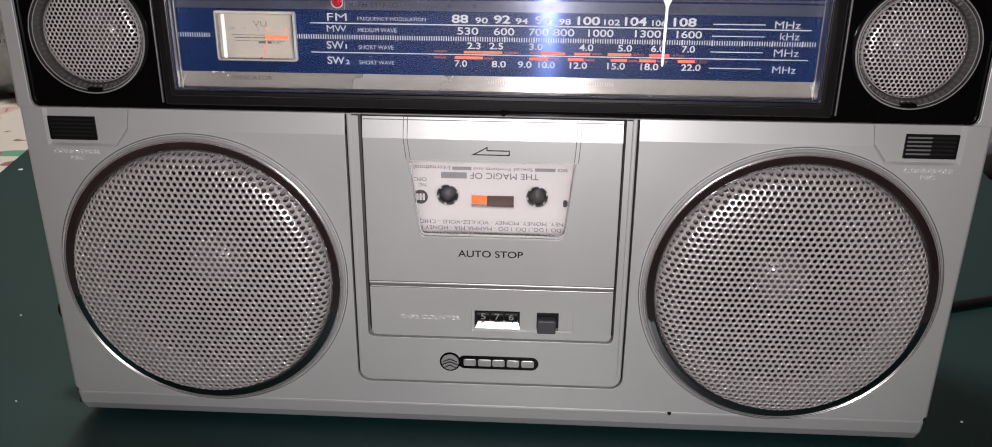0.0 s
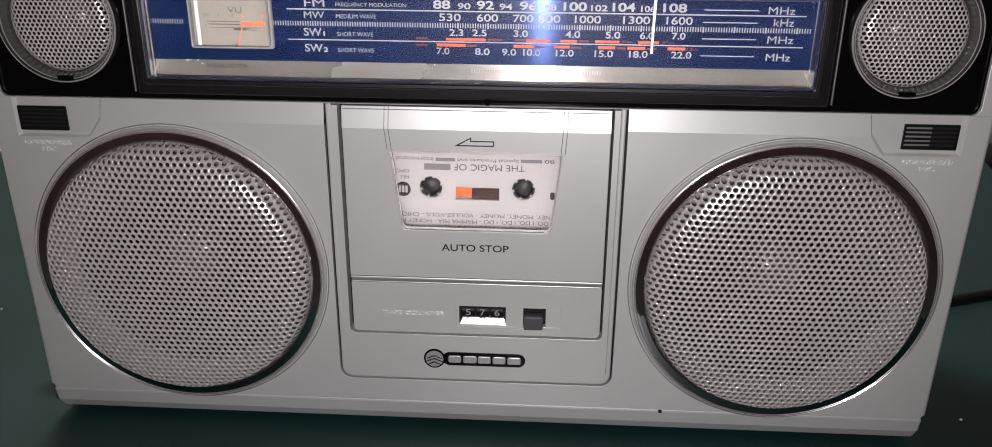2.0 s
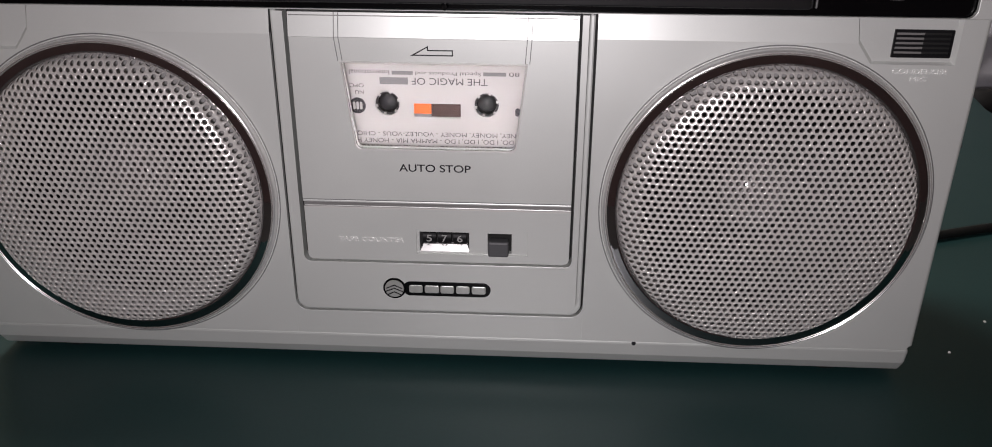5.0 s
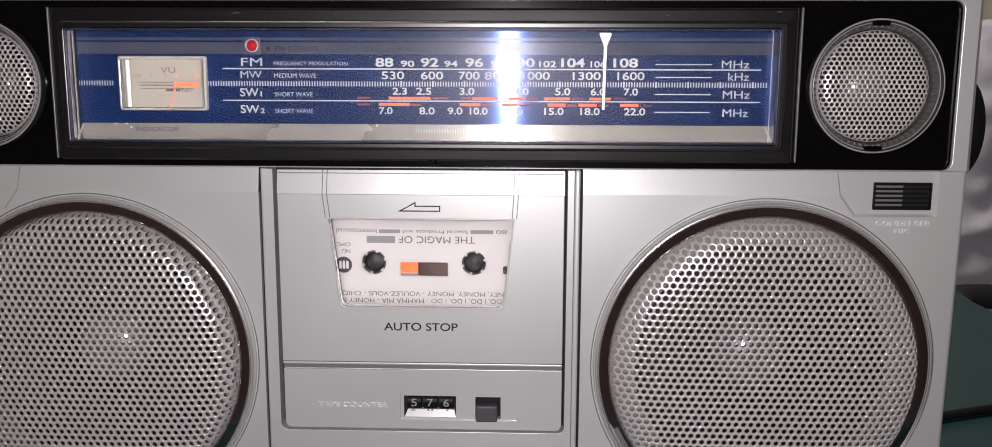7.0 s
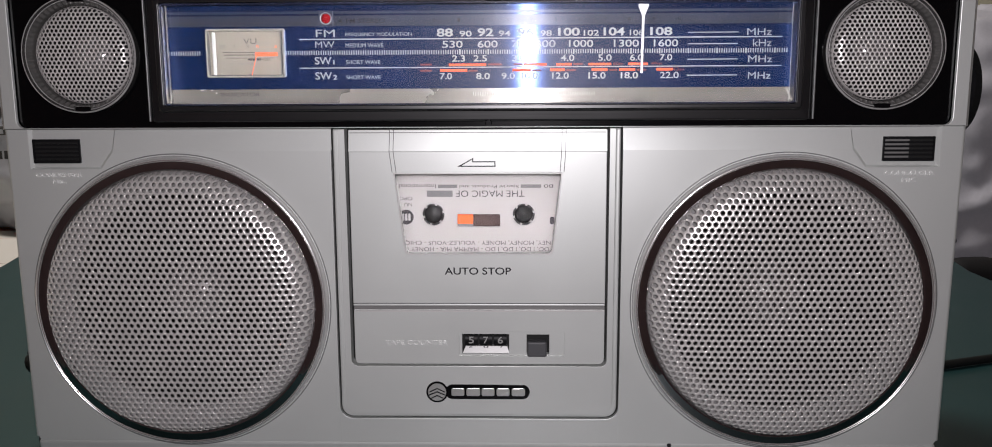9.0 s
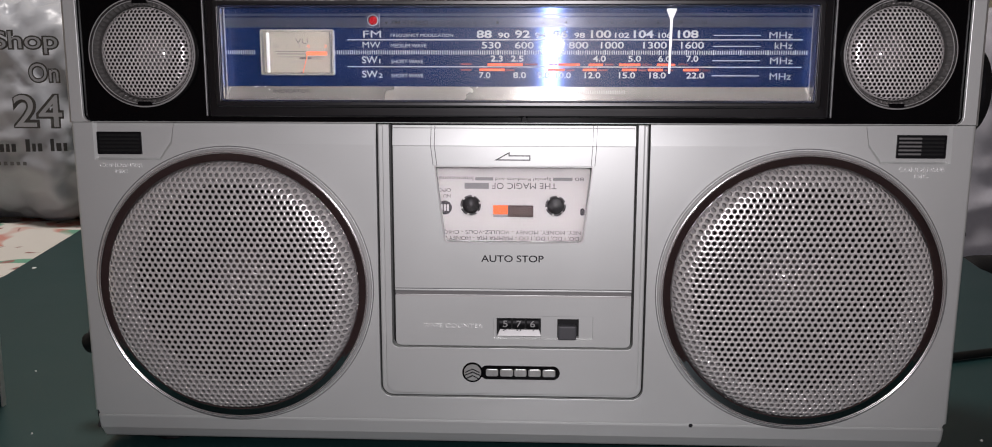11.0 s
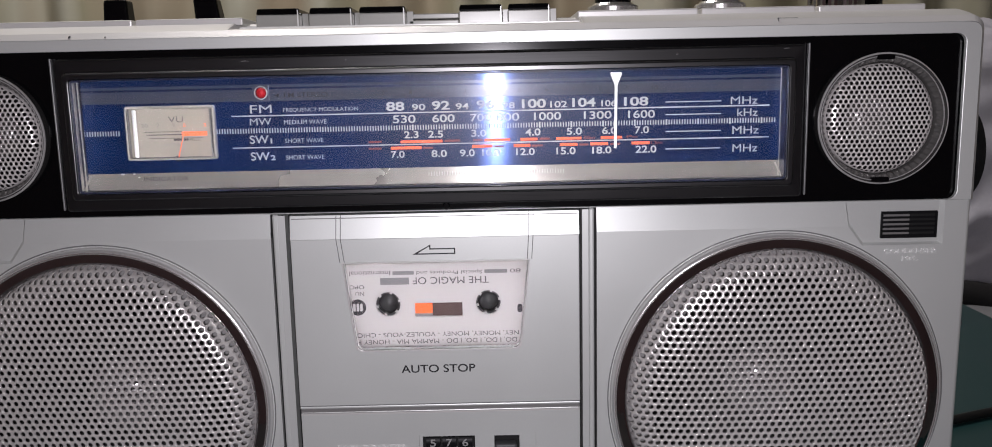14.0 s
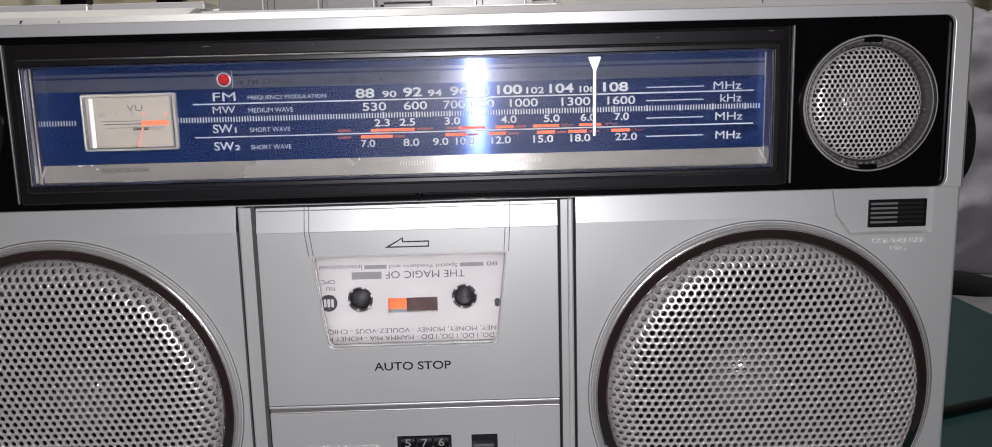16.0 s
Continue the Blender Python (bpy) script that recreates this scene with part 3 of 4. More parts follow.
def chips():
    """Dark nicks where the silver paint has gone from the edges."""
    HX = HW + 2.0
    for x, y, z, w, h in ((HX - 0.35, 7.0, 117.0, 0.5, 1.2), (-HX + 0.7, 7.0, 62.2, 0.7, 1.2), (-HX + 1.5, 9.0, 17.5, 1.0, 2.8), (-HX + 2.4, 6.6, 12.0, 0.8, 1.9)):
        bm = bmesh.new()
        bmesh.ops.create_icosphere(bm, subdivisions=2, radius=1)
        for v in bm.verts:
            v.co = Vector((x + v.co.x * w, y + v.co.y * 1.4, z + v.co.z * h))
        part("paint_chip", bm, INK_SOFT, radio)
    for x, z, w in ((138.0, 231.0, 2.4), (-32.9, 230.2, 0.7), (96.0, 229.6, 0.9)):
        part("scratch", prism([(x, z), (x + w, z + 0.15), (x + w * 0.7, z + 0.4), (x + 0.2, z + 0.25)], -1.66, -1.2), GREY_TRIM, radio)


def ledge():
    """The raised strip on top that carries the controls, cut away for the keys."""
    for x0, x1 in ((-190, -121.5), (-120, -76.5), (59.5, 108.5), (110, 156), (157.5, 201)):
        part("control_ledge", box(x0, x1, 16, 90, 245.5, 248.5), SILVER_TOP, radio, bevel=0.6)
    part("key_well", box(-76.4, 59.4, 26.2, 70, 240.0, 243.7), DARK_CHROME, radio, bevel=0.3)
    part("well_back", box(-76.4, 59.4, 46.0, 70, 243.8, 248.0), GREY_TRIM, radio, bevel=0.4)
    part("key_lip", box(-77, 60, 12.4, 14.0, 243.6, 244.4), GLOSS_WHITE, radio, bevel=0.2)


def key(x0, x1):
    k = part("key", box(x0, x1, 17.5, 44, 243.8, 249.5), KEY_FRONT, radio, "frosted grey piano key with a black top", bevel=0.5)
    bm = bmesh.new()
    q = [(x0, 17.5), (x1, 17.5), (x1, 44), (x0, 44)]
    lo = [bm.verts.new((x, y, 249.55)) for x, y in q]
    hi = [bm.verts.new((x + (0.5 if x == x0 else -0.5), y + (0.6 if y < 20 else 0), 252.0)) for x, y in q]
    for i in range(4):
        j = (i + 1) % 4
        bm.faces.new((lo[i], lo[j], hi[j], hi[i]))
    bm.faces.new(hi)
    bm.faces.new(lo[::-1])
    part("key_cap", bm, BLACK, k, bevel=0.6)
    part("key_side", box(x1 + 0.15, x1 + 2.6, 22, 44, 244.2, 250.0), KEY_FRONT, k)
    # Highlight on the key's right edge, painted as a thin white strip.
    part("key_glint", box(x1 - 1.0, x1 - 0.55, 17.36, 18.0, 244.4, 251.2), GLOSS_WHITE, k)


def toggle(x, lean):
    bm = bmesh.new()
    w0, w1 = 5.6, 5.0
    lo = [bm.verts.new((x + a * w0, 45 + b * 4.6, 247)) for a, b in ((-1, -1), (1, -1), (1, 1), (-1, 1))]
    hi = [bm.verts.new((x + lean + a * w1, 45 + b * 4.0, 259.2)) for a, b in ((-1, -1), (1, -1), (1, 1), (-1, 1))]
    for i in range(4):
        j = (i + 1) % 4
        bm.faces.new((lo[i], lo[j], hi[j], hi[i]))
    bm.faces.new(hi)
    bm.faces.new(lo[::-1])
    part("lever_switch", bm, BLACK, radio, "black plastic lever switch", bevel=1.2, segments=3)


def knob(x, r, y, ribbed):
    if ribbed:
        bm = bmesh.new()
        n = 60
        rows = []
        for z in (248.8, 262):
            rows.append([bm.verts.new((x + (r + (0.45 if k % 2 else 0)) * math.cos(2 * math.pi * k / n), y + (r + (0.45 if k % 2 else 0)) * math.sin(2 * math.pi * k / n), z)) for k in range(n)])
        for k in range(n):
            j = (k + 1) % n
            bm.faces.new((rows[0][k], rows[0][j], rows[1][j], rows[1][k]))
        bm.faces.new(rows[1])
        body = part("knob", bm, CHROME, radio, "ribbed chrome control knob")
        part("knob_collar", lathe_z([(r - 2, 248.5), (r - 2, 262)], 32, x + 13, y + 6), BLACK, body)
    else:
        body = part("knob", lathe_z([(r, 248.2), (r, 251.6), (r - 0.4, 252.3), (r - 1.6, 252.5), (r - 2.4, 253.4)], 48, x, y), SATIN_CHROME, radio, "chrome-skirted control knob", smooth=False)
        part("knob_grip", lathe_z([(r - 3.2, 253.3), (r - 3.2, 262), (r - 4, 263)], 40, x, y), BLACK, body)


def top_controls():
    ledge()
    scuffs()
    chips()
    for x0, x1 in ((-71.5, -53.6), (-49.9, -32.0), (-29.6, -10.4), (11.2, 29.1), (31.1, 48.6)):
        key(x0, x1)
    part("key_bar", box(-9.5, 11, 22, 40, 243.9, 246.4), KEY_FRONT, radio, bevel=0.4)
    part("key_bar", box(-9.5, 11, 24, 40, 247.0, 249.2), KEY_FRONT, radio, bevel=0.4)
    toggle(-138.3, 0)
    toggle(-98.2, -1.4)
    knob(77.8, 11, 45, False)
    knob(124.8, 11, 45, False)
    knob(176.0, 11.5, 46, True)


def side_bits():
    bm = bmesh.new()
    n = 40
    rows = []
    for x, r in ((HW + 2, 24), (HW + 10, 24), (HW + 14, 22), (HW + 15.5, 18)):
        rows.append([bm.verts.new((x, 40 + r * math.cos(2 * math.pi * k / n), 186 + r * math.sin(2 * math.pi * k / n))) for k in range(n)])
    for a, b in zip(rows, rows[1:]):
        for k in range(n):
            j = (k + 1) % n
            bm.faces.new((a[k], a[j], b[j], b[k]))
    bm.faces.new(rows[-1])
    part("handle_pivot", bm, BLACK_SATIN, radio, "black round handle pivot", smooth=False)
    part("side_plug", sweep([(-HW + 2, 46, 47), (-HW - 12, 46, 46), (-HW - 19, 47, 45), (-HW - 24, 48, 43)], 6.0, 14), RUBBER, radio, "black plug in the side socket", smooth=True)


# ---- speakers ----
def perforated(name, radius, y_mid, y_edge, power, pitch, hole, thick, soft=0.0):
    """A domed round grille of sheet metal with round holes in staggered rows, centred on its own origin."""
    verts, faces = [], []

    def depth(x, z):
        r = min(1.0, math.hypot(x, z) / radius)
        return y_mid + (y_edge - y_mid) * (0.03 * r * r + soft * r ** 6 + (0.97 - soft) * r ** power)
    rows = int(radius / (pitch * 0.866)) + 1
    hexr = pitch / math.sqrt(3)
    for j in range(-rows, rows + 1):
        for i in range(-rows - 2, rows + 3):
            cx, cz = (i + 0.5 * (j % 2)) * pitch, j * pitch * 0.866
            if math.hypot(cx, cz) > radius + 0.2:
                continue
            o = len(verts)

            def held(x, z):
                r = math.hypot(x, z)
                return (x, z) if r <= radius else (x * radius / r, z * radius / r)
            for k in range(6):
                a = radians(30 + 60 * k)
                x, z = held(cx + hexr * math.cos(a), cz + hexr * math.sin(a))
                verts.append((x, depth(x, z), z))
            # punched edge: a small rounded lip, then the wall of the hole
            for grow, back in ((1.32, 0), (1.15, 0.1 * thick), (1.02, 0.36 * thick), (1.0, thick)):
                for k in range(12):
                    a = radians(30 * k)
                    x, z = held(cx + grow * hole * math.cos(a), cz + grow * hole * math.sin(a))
                    verts.append((x, depth(x, z) + back, z))
            for k in range(6):
                c0, c1 = o + k, o + (k + 1) % 6
                h0, h1, h2 = o + 6 + (1 + 2 * k) % 12, o + 6 + (2 + 2 * k) % 12, o + 6 + (3 + 2 * k) % 12
                faces += [(c0, h1, h0), (c0, c1, h1), (c1, h2, h1)]
            for k in range(12):
                a, b = o + 6 + k, o + 6 + (k + 1) % 12
                faces += [(a, b, b + 12, a + 12), (a + 12, b + 12, b + 24, a + 24), (a + 24, b + 24, b + 36, a + 36)]
    # rim that closes the edge
    n = 96
    o = len(verts)
    for r, y in ((radius - 0.25, depth(radius - 0.25, 0) - 0.02), (radius + 0.15, y_edge), (radius + 0.15, y_edge + 3)):
        for k in range(n):
            a = 2 * math.pi * k / n
            verts.append((r * math.cos(a), y, r * math.sin(a)))
    for s in range(2):
        for k in range(n):
            a, b = o + s * n + k, o + s * n + (k + 1) % n
            faces.append((a, a + n, b + n, b))
    me = bpy.data.meshes.new(name)
    me.from_pydata([(x * MM, y * MM, z * MM) for x, y, z in verts], [], faces)
    me.materials.append(ALU)
    for f in me.polygons:
        f.use_smooth = True
    return me


def ring_mesh(name, profile, material, n=128):
    bm = lathe(profile, n)
    me = bpy.data.meshes.new(name)
    bmesh.ops.recalc_face_normals(bm, faces=bm.faces)
    bmesh.ops.scale(bm, vec=(MM, MM, MM), verts=bm.verts)
    bm.to_mesh(me)
    bm.free()
    me.materials.append(material)
    for f in me.polygons:
        f.use_smooth = True
    me.set_sharp_from_angle(angle=radians(40))
    return me


def speakers():
    F = FACE
    lip = ring_mesh("woofer", [(69.9, F + 0.3), (69.7, F - 0.5), (69.4, F - 1.3), (69.2, F - 2.2), (68.8, F - 2.8), (68.3, F - 3.0), (68.0, F - 2.8), (67.9, F - 2.0)], SILVER_RING)
    # Flat grey ring: shadow of the gap outside the lip, put into colour.
    gap_shade = ring_mesh("ring_gap_shade", [(70.7, F - 0.06), (70.2, F - 0.07)], GREY_TRIM)
    inner = ring_mesh("inner_ring", [(67.9, F - 2.1), (67.7, F - 2.55), (67.3, F - 2.62), (66.0, F - 2.68), (64.4, F - 2.8), (63.5, F - 2.86), (63.1, F - 2.6), (63.0, F + 1.5)], DARK_CHROME)
    edge = ring_mesh("ring_edge", [(68.15, F - 2.75), (68.0, F - 3.02), (67.75, F - 3.1), (67.4, F - 3.0), (67.2, F - 2.75)], SATIN_CHROME)
    grille = perforated("grille", 62.9, -8.6, F - 1.4, 44.0, 3.0, 0.99, 1.0, 0.38)
    baffle = ring_mesh("baffle", [(63.3, F + 0.7), (53.0, F + 0.7), (52.0, F + 1.4), (52.0, F + 8)], BAFFLE)
    cone = ring_mesh("cone", [(52.2, F + 6), (46, F + 7.5), (42, F + 6.5), (39, F + 8), (16, F + 18.5), (0, F + 18.6)], CONE)
    cap = ring_mesh("dust_cap", [(17, F + 18), (14, F + 13.5), (9, F + 10.5), (4, F + 9.3), (0, F + 9)], CAP)
    for s in (-1, 1):
        at = (s * WX, 0, WZ)
        w = part("woofer", lip, None, radio, "large round speaker with a chrome ring and a domed perforated grille", at)
        part("ring_gap_shade", gap_shade, None, w, at=at)
        part("ring_edge", edge, None, w, at=at)
        part("inner_ring", inner, None, w, "dark mirror-finish inner ring", at)
        part("grille", grille, None, w, "silver metal grille with round holes", at)
        part("baffle", baffle, None, w, at=at)
        part("cone", cone, None, w, at=at)
        part("dust_cap", cap, None, w, at=at)
    P = 3.0
    tlip = ring_mesh("tweeter", [(TR + 0.1, P + 0.3), (TR, P - 3.6), (TR - 0.3, P - 4.2), (TR - 0.8, P - 4.2), (TR - 1.1, P - 3.8), (TR - 1.3, P - 2.9)], TWEETER_RIM)
    # Highlight lines of the clear rim, put into two pale rings.
    redge = ring_mesh("rim_edge", [(TR + 0.05, P - 3.7), (TR - 0.1, P - 4.15), (TR - 0.35, P - 4.32), (TR - 0.6, P - 4.25), (TR - 0.7, P - 4.0)], RIM_EDGE)
    inner_edge = ring_mesh("rim_glint", [(TR - 1.25, P - 3.0), (TR - 1.35, P - 3.35), (TR - 1.55, P - 3.4), (TR - 1.65, P - 3.0)], RIM_EDGE)
    bm = lathe([(TR - 1.5, P - 3.0), (23.6, P - 1.8), (22.6, P - 0.4), (21.9, P + 3.5)], 300)
    for v in bm.verts:
        k = round(math.atan2(v.co.z, v.co.x) / (2 * math.pi) * 300) % 5
        if 22.2 < math.hypot(v.co.x, v.co.z) < 24.3:
            v.co.y -= (0.0, 0.55, 0.95, 0.55, 0.0)[k]
    bmesh.ops.scale(bm, vec=(MM, MM, MM), verts=bm.verts)
    bmesh.ops.recalc_face_normals(bm, faces=bm.faces)
    ribs = bpy.data.meshes.new("ribbed_ring")
    bm.to_mesh(ribs)
    bm.free()
    ribs.materials.append(RIB_RING)
    tg = perforated("grille", 21.6, 0.6, P + 0.4, 16.0, 2.04, 0.73, 0.5, 0.25)
    tb = ring_mesh("baffle", [(23.5, P + 6.5), (17.5, P + 6.5), (17, P + 9), (0, P + 9.2)], CONE)
    td = ring_mesh("dome", [(10, P + 9), (8, P + 6.8), (4, P + 5.6), (0, P + 5.2)], CAP)
    for s in (-1, 1):
        at = (s * TX, 0, TZ)
        w = part("tweeter", tlip, None, radio, "small round speaker with a clear smoky plastic ring", at)
        part("rim_edge", redge, None, w, "thin pale ring for the glint along the rim", at)
        part("rim_glint", inner_edge, None, w, at=at)
        part("ribbed_ring", ribs, None, w, at=at)
        for z in (24.3, -24.3):
            part("rim_notch", prism(rounded(s * TX - 3.4, s * TX + 3.4, TZ + z - 1.2, TZ + z + 1.2, 0.5, 2), P - 4.0, P - 1.0), BLACK, w, "black gap in the ring")
        part("grille", tg, None, w, "silver metal grille with round holes", at)
        part("baffle", tb, None, w, at=at)
        part("dome", td, None, w, at=at)


def microphone(s):
    x0, x1 = (184.0, 206.2) if s < 0 else (182.2, 205.3)
    X = lambda a, b: (min(s * a, s * b), max(s * a, s * b))
    bm = plate(rounded(*X(x0, x1), 153.9, 165.0, 0.4, 2), [rounded(*X(x0 + 0.8, x1 - 0.8), 154.7, 164.2, 0.2, 2)], FACE + 0.6, FACE + 6)
    m = part("microphone_grille", bm, BLACK_SATIN, radio, "black slotted microphone opening")
    part("backing", box(*X(x0, x1), FACE + 1.28, FACE + 1.36, 154, 165), DARK, m)
    # Lit half of the right slots, painted as a grey strip behind them.
    if s > 0:
        part("lit_slots", box(x0, 194.0, FACE + 1.2, FACE + 1.26, 154.4, 164.6), GREY_STEP, m, "grey strip standing in for the lit slots")
    for k in range(6):
        z = 154.5 + 1.86 * k
        part("slat", box(*X(x0 + 0.6, x1 - 0.6), FACE + 0.7, FACE + 1.16, z, z + 0.95), BLACK_SATIN, m)
    c = 194.5 * s
    # Embossed silver words; white letters stand in for the highlights on the relief.
    words("CONDENSER", c - 10.8, c + 10.8, 147.6, 2.0, FACE - 0.2, GLOSS_WHITE, radio, "embossed_word", 0.0, depth=0.6)
    words("MIC", c - 3.2, c + 3.2, 144.6, 1.8, FACE - 0.2, GLOSS_WHITE, radio, "embossed_word", 0.0, depth=0.6)


# ---- cassette deck ----
def deck():
    F = FACE
    # floor of the groove round the deck, open where the tape sits
    bm = plate([(-67.7, CREASE), (65.7, CREASE), (65.7, SPLIT), (-67.7, SPLIT)], [rounded(-53, 53, 96, 167, 2, 2)], F + 2.2, F + 19)
    part("deck_base", bm, DARK, radio)
    part("deck_well", box(-60, 60, 22.4, 23.4, 90, 169), DARK, radio)
    top = SPLIT - 0.3
    arc = lambda cx, cz, r, a0, a1, n=8: [(cx + r * math.cos(radians(a0 + (a1 - a0) * k / n)), cz + r * math.sin(radians(a0 + (a1 - a0) * k / n))) for k in range(n + 1)]
    # a trough open at the top, between two outlines with rounded feet
    u_shape = lambda xa, xb, z, r: [(xb, top)] + arc(xb - r, z + r, r, 0, -90) + arc(xa + r, z + r, r, -90, -180) + [(xa, top)]
    # face below and beside the deck
    pts = [(-67.6, CREASE), (65.6, CREASE), (65.6, 60.0)] + u_shape(-67.4, 65.4, 31.0, 6.0)[1:-1] + [(-67.6, 60.0)]
    part("deck_surround", plate(pts, [], F - 0.05, F + 3), SILVER, radio, bevel=0.3)
    # bead, then the raised frame
    part("deck_bead", plate((u_shape(-66.5, 64.5, 32.1, 5.6) + u_shape(-63.8, 62.2, 34.3, 5.4)[::-1])[::-1], [], F - 0.5, F + 3), SILVER, radio, bevel=0.7)
    inner = arc(-57.5, 61.3, 3.0, 180, 270) + arc(56.2, 61.3, 3.0, 270, 360) + [(59.2, top)]
    outer = u_shape(-63.5, 61.9, 34.5, 5.4) + [(-60.5, top)]
    part("deck_frame", plate((outer + inner)[::-1], [], 0.4, F + 3), SILVER, radio, bevel=0.5)
    # the door with its window opening
    win = arc(-31.1, 115.1, 2.6, 187, 270) + arc(30.9, 115.1, 2.6, 270, 353) + [(37.3, 149.0), (-37.9, 149.0)]
    door = part("cassette_door", plate([(-58.7, 88.8), (58.0, 88.8), (58.0, CHAMF), (-58.7, CHAMF)], [win], -0.3, 4), SILVER, radio,
                "silver cassette door with a clear window", bevel=0.3)
    bm = bmesh.new()
    prof = [(-0.3, CHAMF + 0.02), (1.35, 168.9), (5, 168.9), (5, CHAMF + 0.02)]
    rows = [[bm.verts.new((x, y, z)) for y, z in prof] for x in (-58.7, 58.0)]
    for i in range(4):
        j = (i + 1) % 4
        bm.faces.new((rows[0][i], rows[1][i], rows[1][j], rows[0][j]))
    bm.faces.new(rows[0])
    bm.faces.new(rows[1][::-1])
    part("door_chamfer", bm, SILVER, door)
    grow = lambda p, d: [(x + (d if x > 0 else -d), z + (d if z > 130 else -d)) for x, z in p]
    part("window_rim", plate(grow(win, 0.7), [win], -0.75, 1), SILVER_TOP, door, bevel=0.2)
    part("window_pane", prism([(x * 0.998, z) for x, z in win], -0.1, 1.3), GLASS, door, "clear plastic window", shadow=False)
    for s in (-1, 1):
        xa, xb = s * 38.0 - 0.35, s * 38.9 - 0.35
        w = 0.3
        for dx in (-0.9, 0.9):
            bm = bmesh.new()
            a = [(xa + dx, -0.36, 149.7), (xa + dx + w, -0.36, 149.7), (xb + dx + w - 0.25, -0.36, CHAMF), (xb + dx - 0.25, -0.36, CHAMF)]
            bm.faces.new([bm.verts.new(p) for p in a])
            c = [(xb + dx - 0.25, -0.36, CHAMF), (xb + dx + w - 0.25, -0.36, CHAMF), (xb + dx + w, 1.27, 168.9), (xb + dx, 1.27, 168.9)]
            bm.faces.new([bm.verts.new(p) for p in c])
            part("door_groove", bm, INK_GREY, door)
    part("door_top_line", box(-58.2, 57.5, 0.95, 1.4, 167.5, 167.85), GREY_STEP, door)
    part("window_header", box(-38.3, 37.8, -0.5, 0.3, 149.0, 149.6), GREY_TRIM, door)
    # arrow outline
    bm = plate([(-9.6, 152.3), (7.8, 152.3), (7.8, 154.8), (-2.2, 154.8), (-2.2, 156.4)], [[(-7.6, 152.8), (7.3, 152.8), (7.3, 154.3), (-2.7, 154.3), (-2.7, 155.6)]], -0.42, -0.25)
    part("arrow_mark", bm, INK_BLACK, door)
    words("AUTO STOP", -15.9, 14.7, 102.5, 3.4, -0.42, INK_BLACK, door, bold=0.012)
    # step under the door, its shade put into the grey, and the counter panel
    part("door_line", box(-58.6, 57.9, -0.34, 0.2, 88.75, 88.95), INK_GREY, door)
    part("door_bead", box(-58.7, 58.0, -0.25, 4, 87.55, 88.6), SILVER, door, bevel=0.35)
    part("door_step", box(-58.7, 58.0, 1.5, 6, 85.4, 87.8), GREY_STEP, radio)
    part("step_ledge", box(-58.7, 58.0, 1.5, 5, 84.2, 85.5), SILVER, radio, bevel=0.3)
    panel = part("counter_panel", plate(rounded(-58.7, 58.0, 59.3, 85.0, (2.6, 2.6, 0, 0), 5), [rounded(-9.7, 39.4, 63.2, 74.9, 0.3, 1)], 0.9, 5),
                 SILVER, radio, bevel=0.6)
    part("step_edge", box(-58.6, 57.9, 0.6, 1.4, 84.5, 85.2), SILVER_TOP, radio)
    part("counter_surround", plate([(-9.7, 63.2), (39.4, 63.2), (39.4, 74.9), (-9.7, 74.9)], [[(-8.3, 64.1), (13.7, 64.1), (13.7, 73.6), (-8.3, 73.6)], [(21.9, 63.9), (32.5, 63.9), (32.5, 73.4), (21.9, 73.4)]], 1.7, 4.5),
         SILVER, panel, bevel=0.1)
    part("counter_recess", box(-8.2, 13.6, 4.6, 5, 63, 75), DARK, panel)
    part("button_recess", box(21.5, 33, 4.6, 5, 63, 75), DARK, panel)
    for k, d in enumerate("576"):
        x = -4.0 + 6.8 * k
        bm = bmesh.new()
        n = 40
        rows = [[bm.verts.new((xx, 4.9 + 3.6 * math.cos(2 * math.pi * q / n), 70.6 + 3.6 * math.sin(2 * math.pi * q / n))) for q in range(n)] for xx in (x - 2.9, x + 2.9)]
        for q in range(n):
            j = (q + 1) % n
            bm.faces.new((rows[0][q], rows[1][q], rows[1][j], rows[0][j]))
        bm.faces.new(rows[0])
        bm.faces.new(rows[1][::-1])
        part("digit_wheel", bm, BLACK_SATIN, panel)
        words(d, x - 1.2, x + 1.2, 69.2, 3.3, 1.05, INK_WHITE, panel, "digit", 0.01)
        words("687"[k], x - 1.3, x + 1.3, 65.9, 2.2, 1.55, INK_GREY, panel, "digit", 0.0)
    bm = bmesh.new()
    q = [(-7.9, 0.5, 64.8), (13.8, 0.5, 64.8), (12.8, 1.85, 67.7), (-6.6, 1.85, 67.7)]
    b = [(x, 4, z) for x, y, z in q]
    va, vb = [bm.verts.new(p) for p in q], [bm.verts.new(p) for p in b]
    bm.faces.new(va)
    bm.faces.new(vb[::-1])
    for i in range(4):
        j = (i + 1) % 4
        bm.faces.new((va[i], vb[i], vb[j], va[j]))
    part("counter_sill", bm, GLOSS_WHITE, panel, "white sloping sill")
    part("reset_button", box(22.2, 31.2, -1.6, 4, 63.4, 70.6), GREY_BUTTON, panel, "dark grey push button", bevel=0.8)
    # Embossed in silver too, its highlights put into white letters.
    words("TAPE COUNTER", -44.4, -15.2, 68.6, 2.0, 0.7, GLOSS_WHITE, panel, "embossed_word", 0.0, depth=0.6)
    badge()


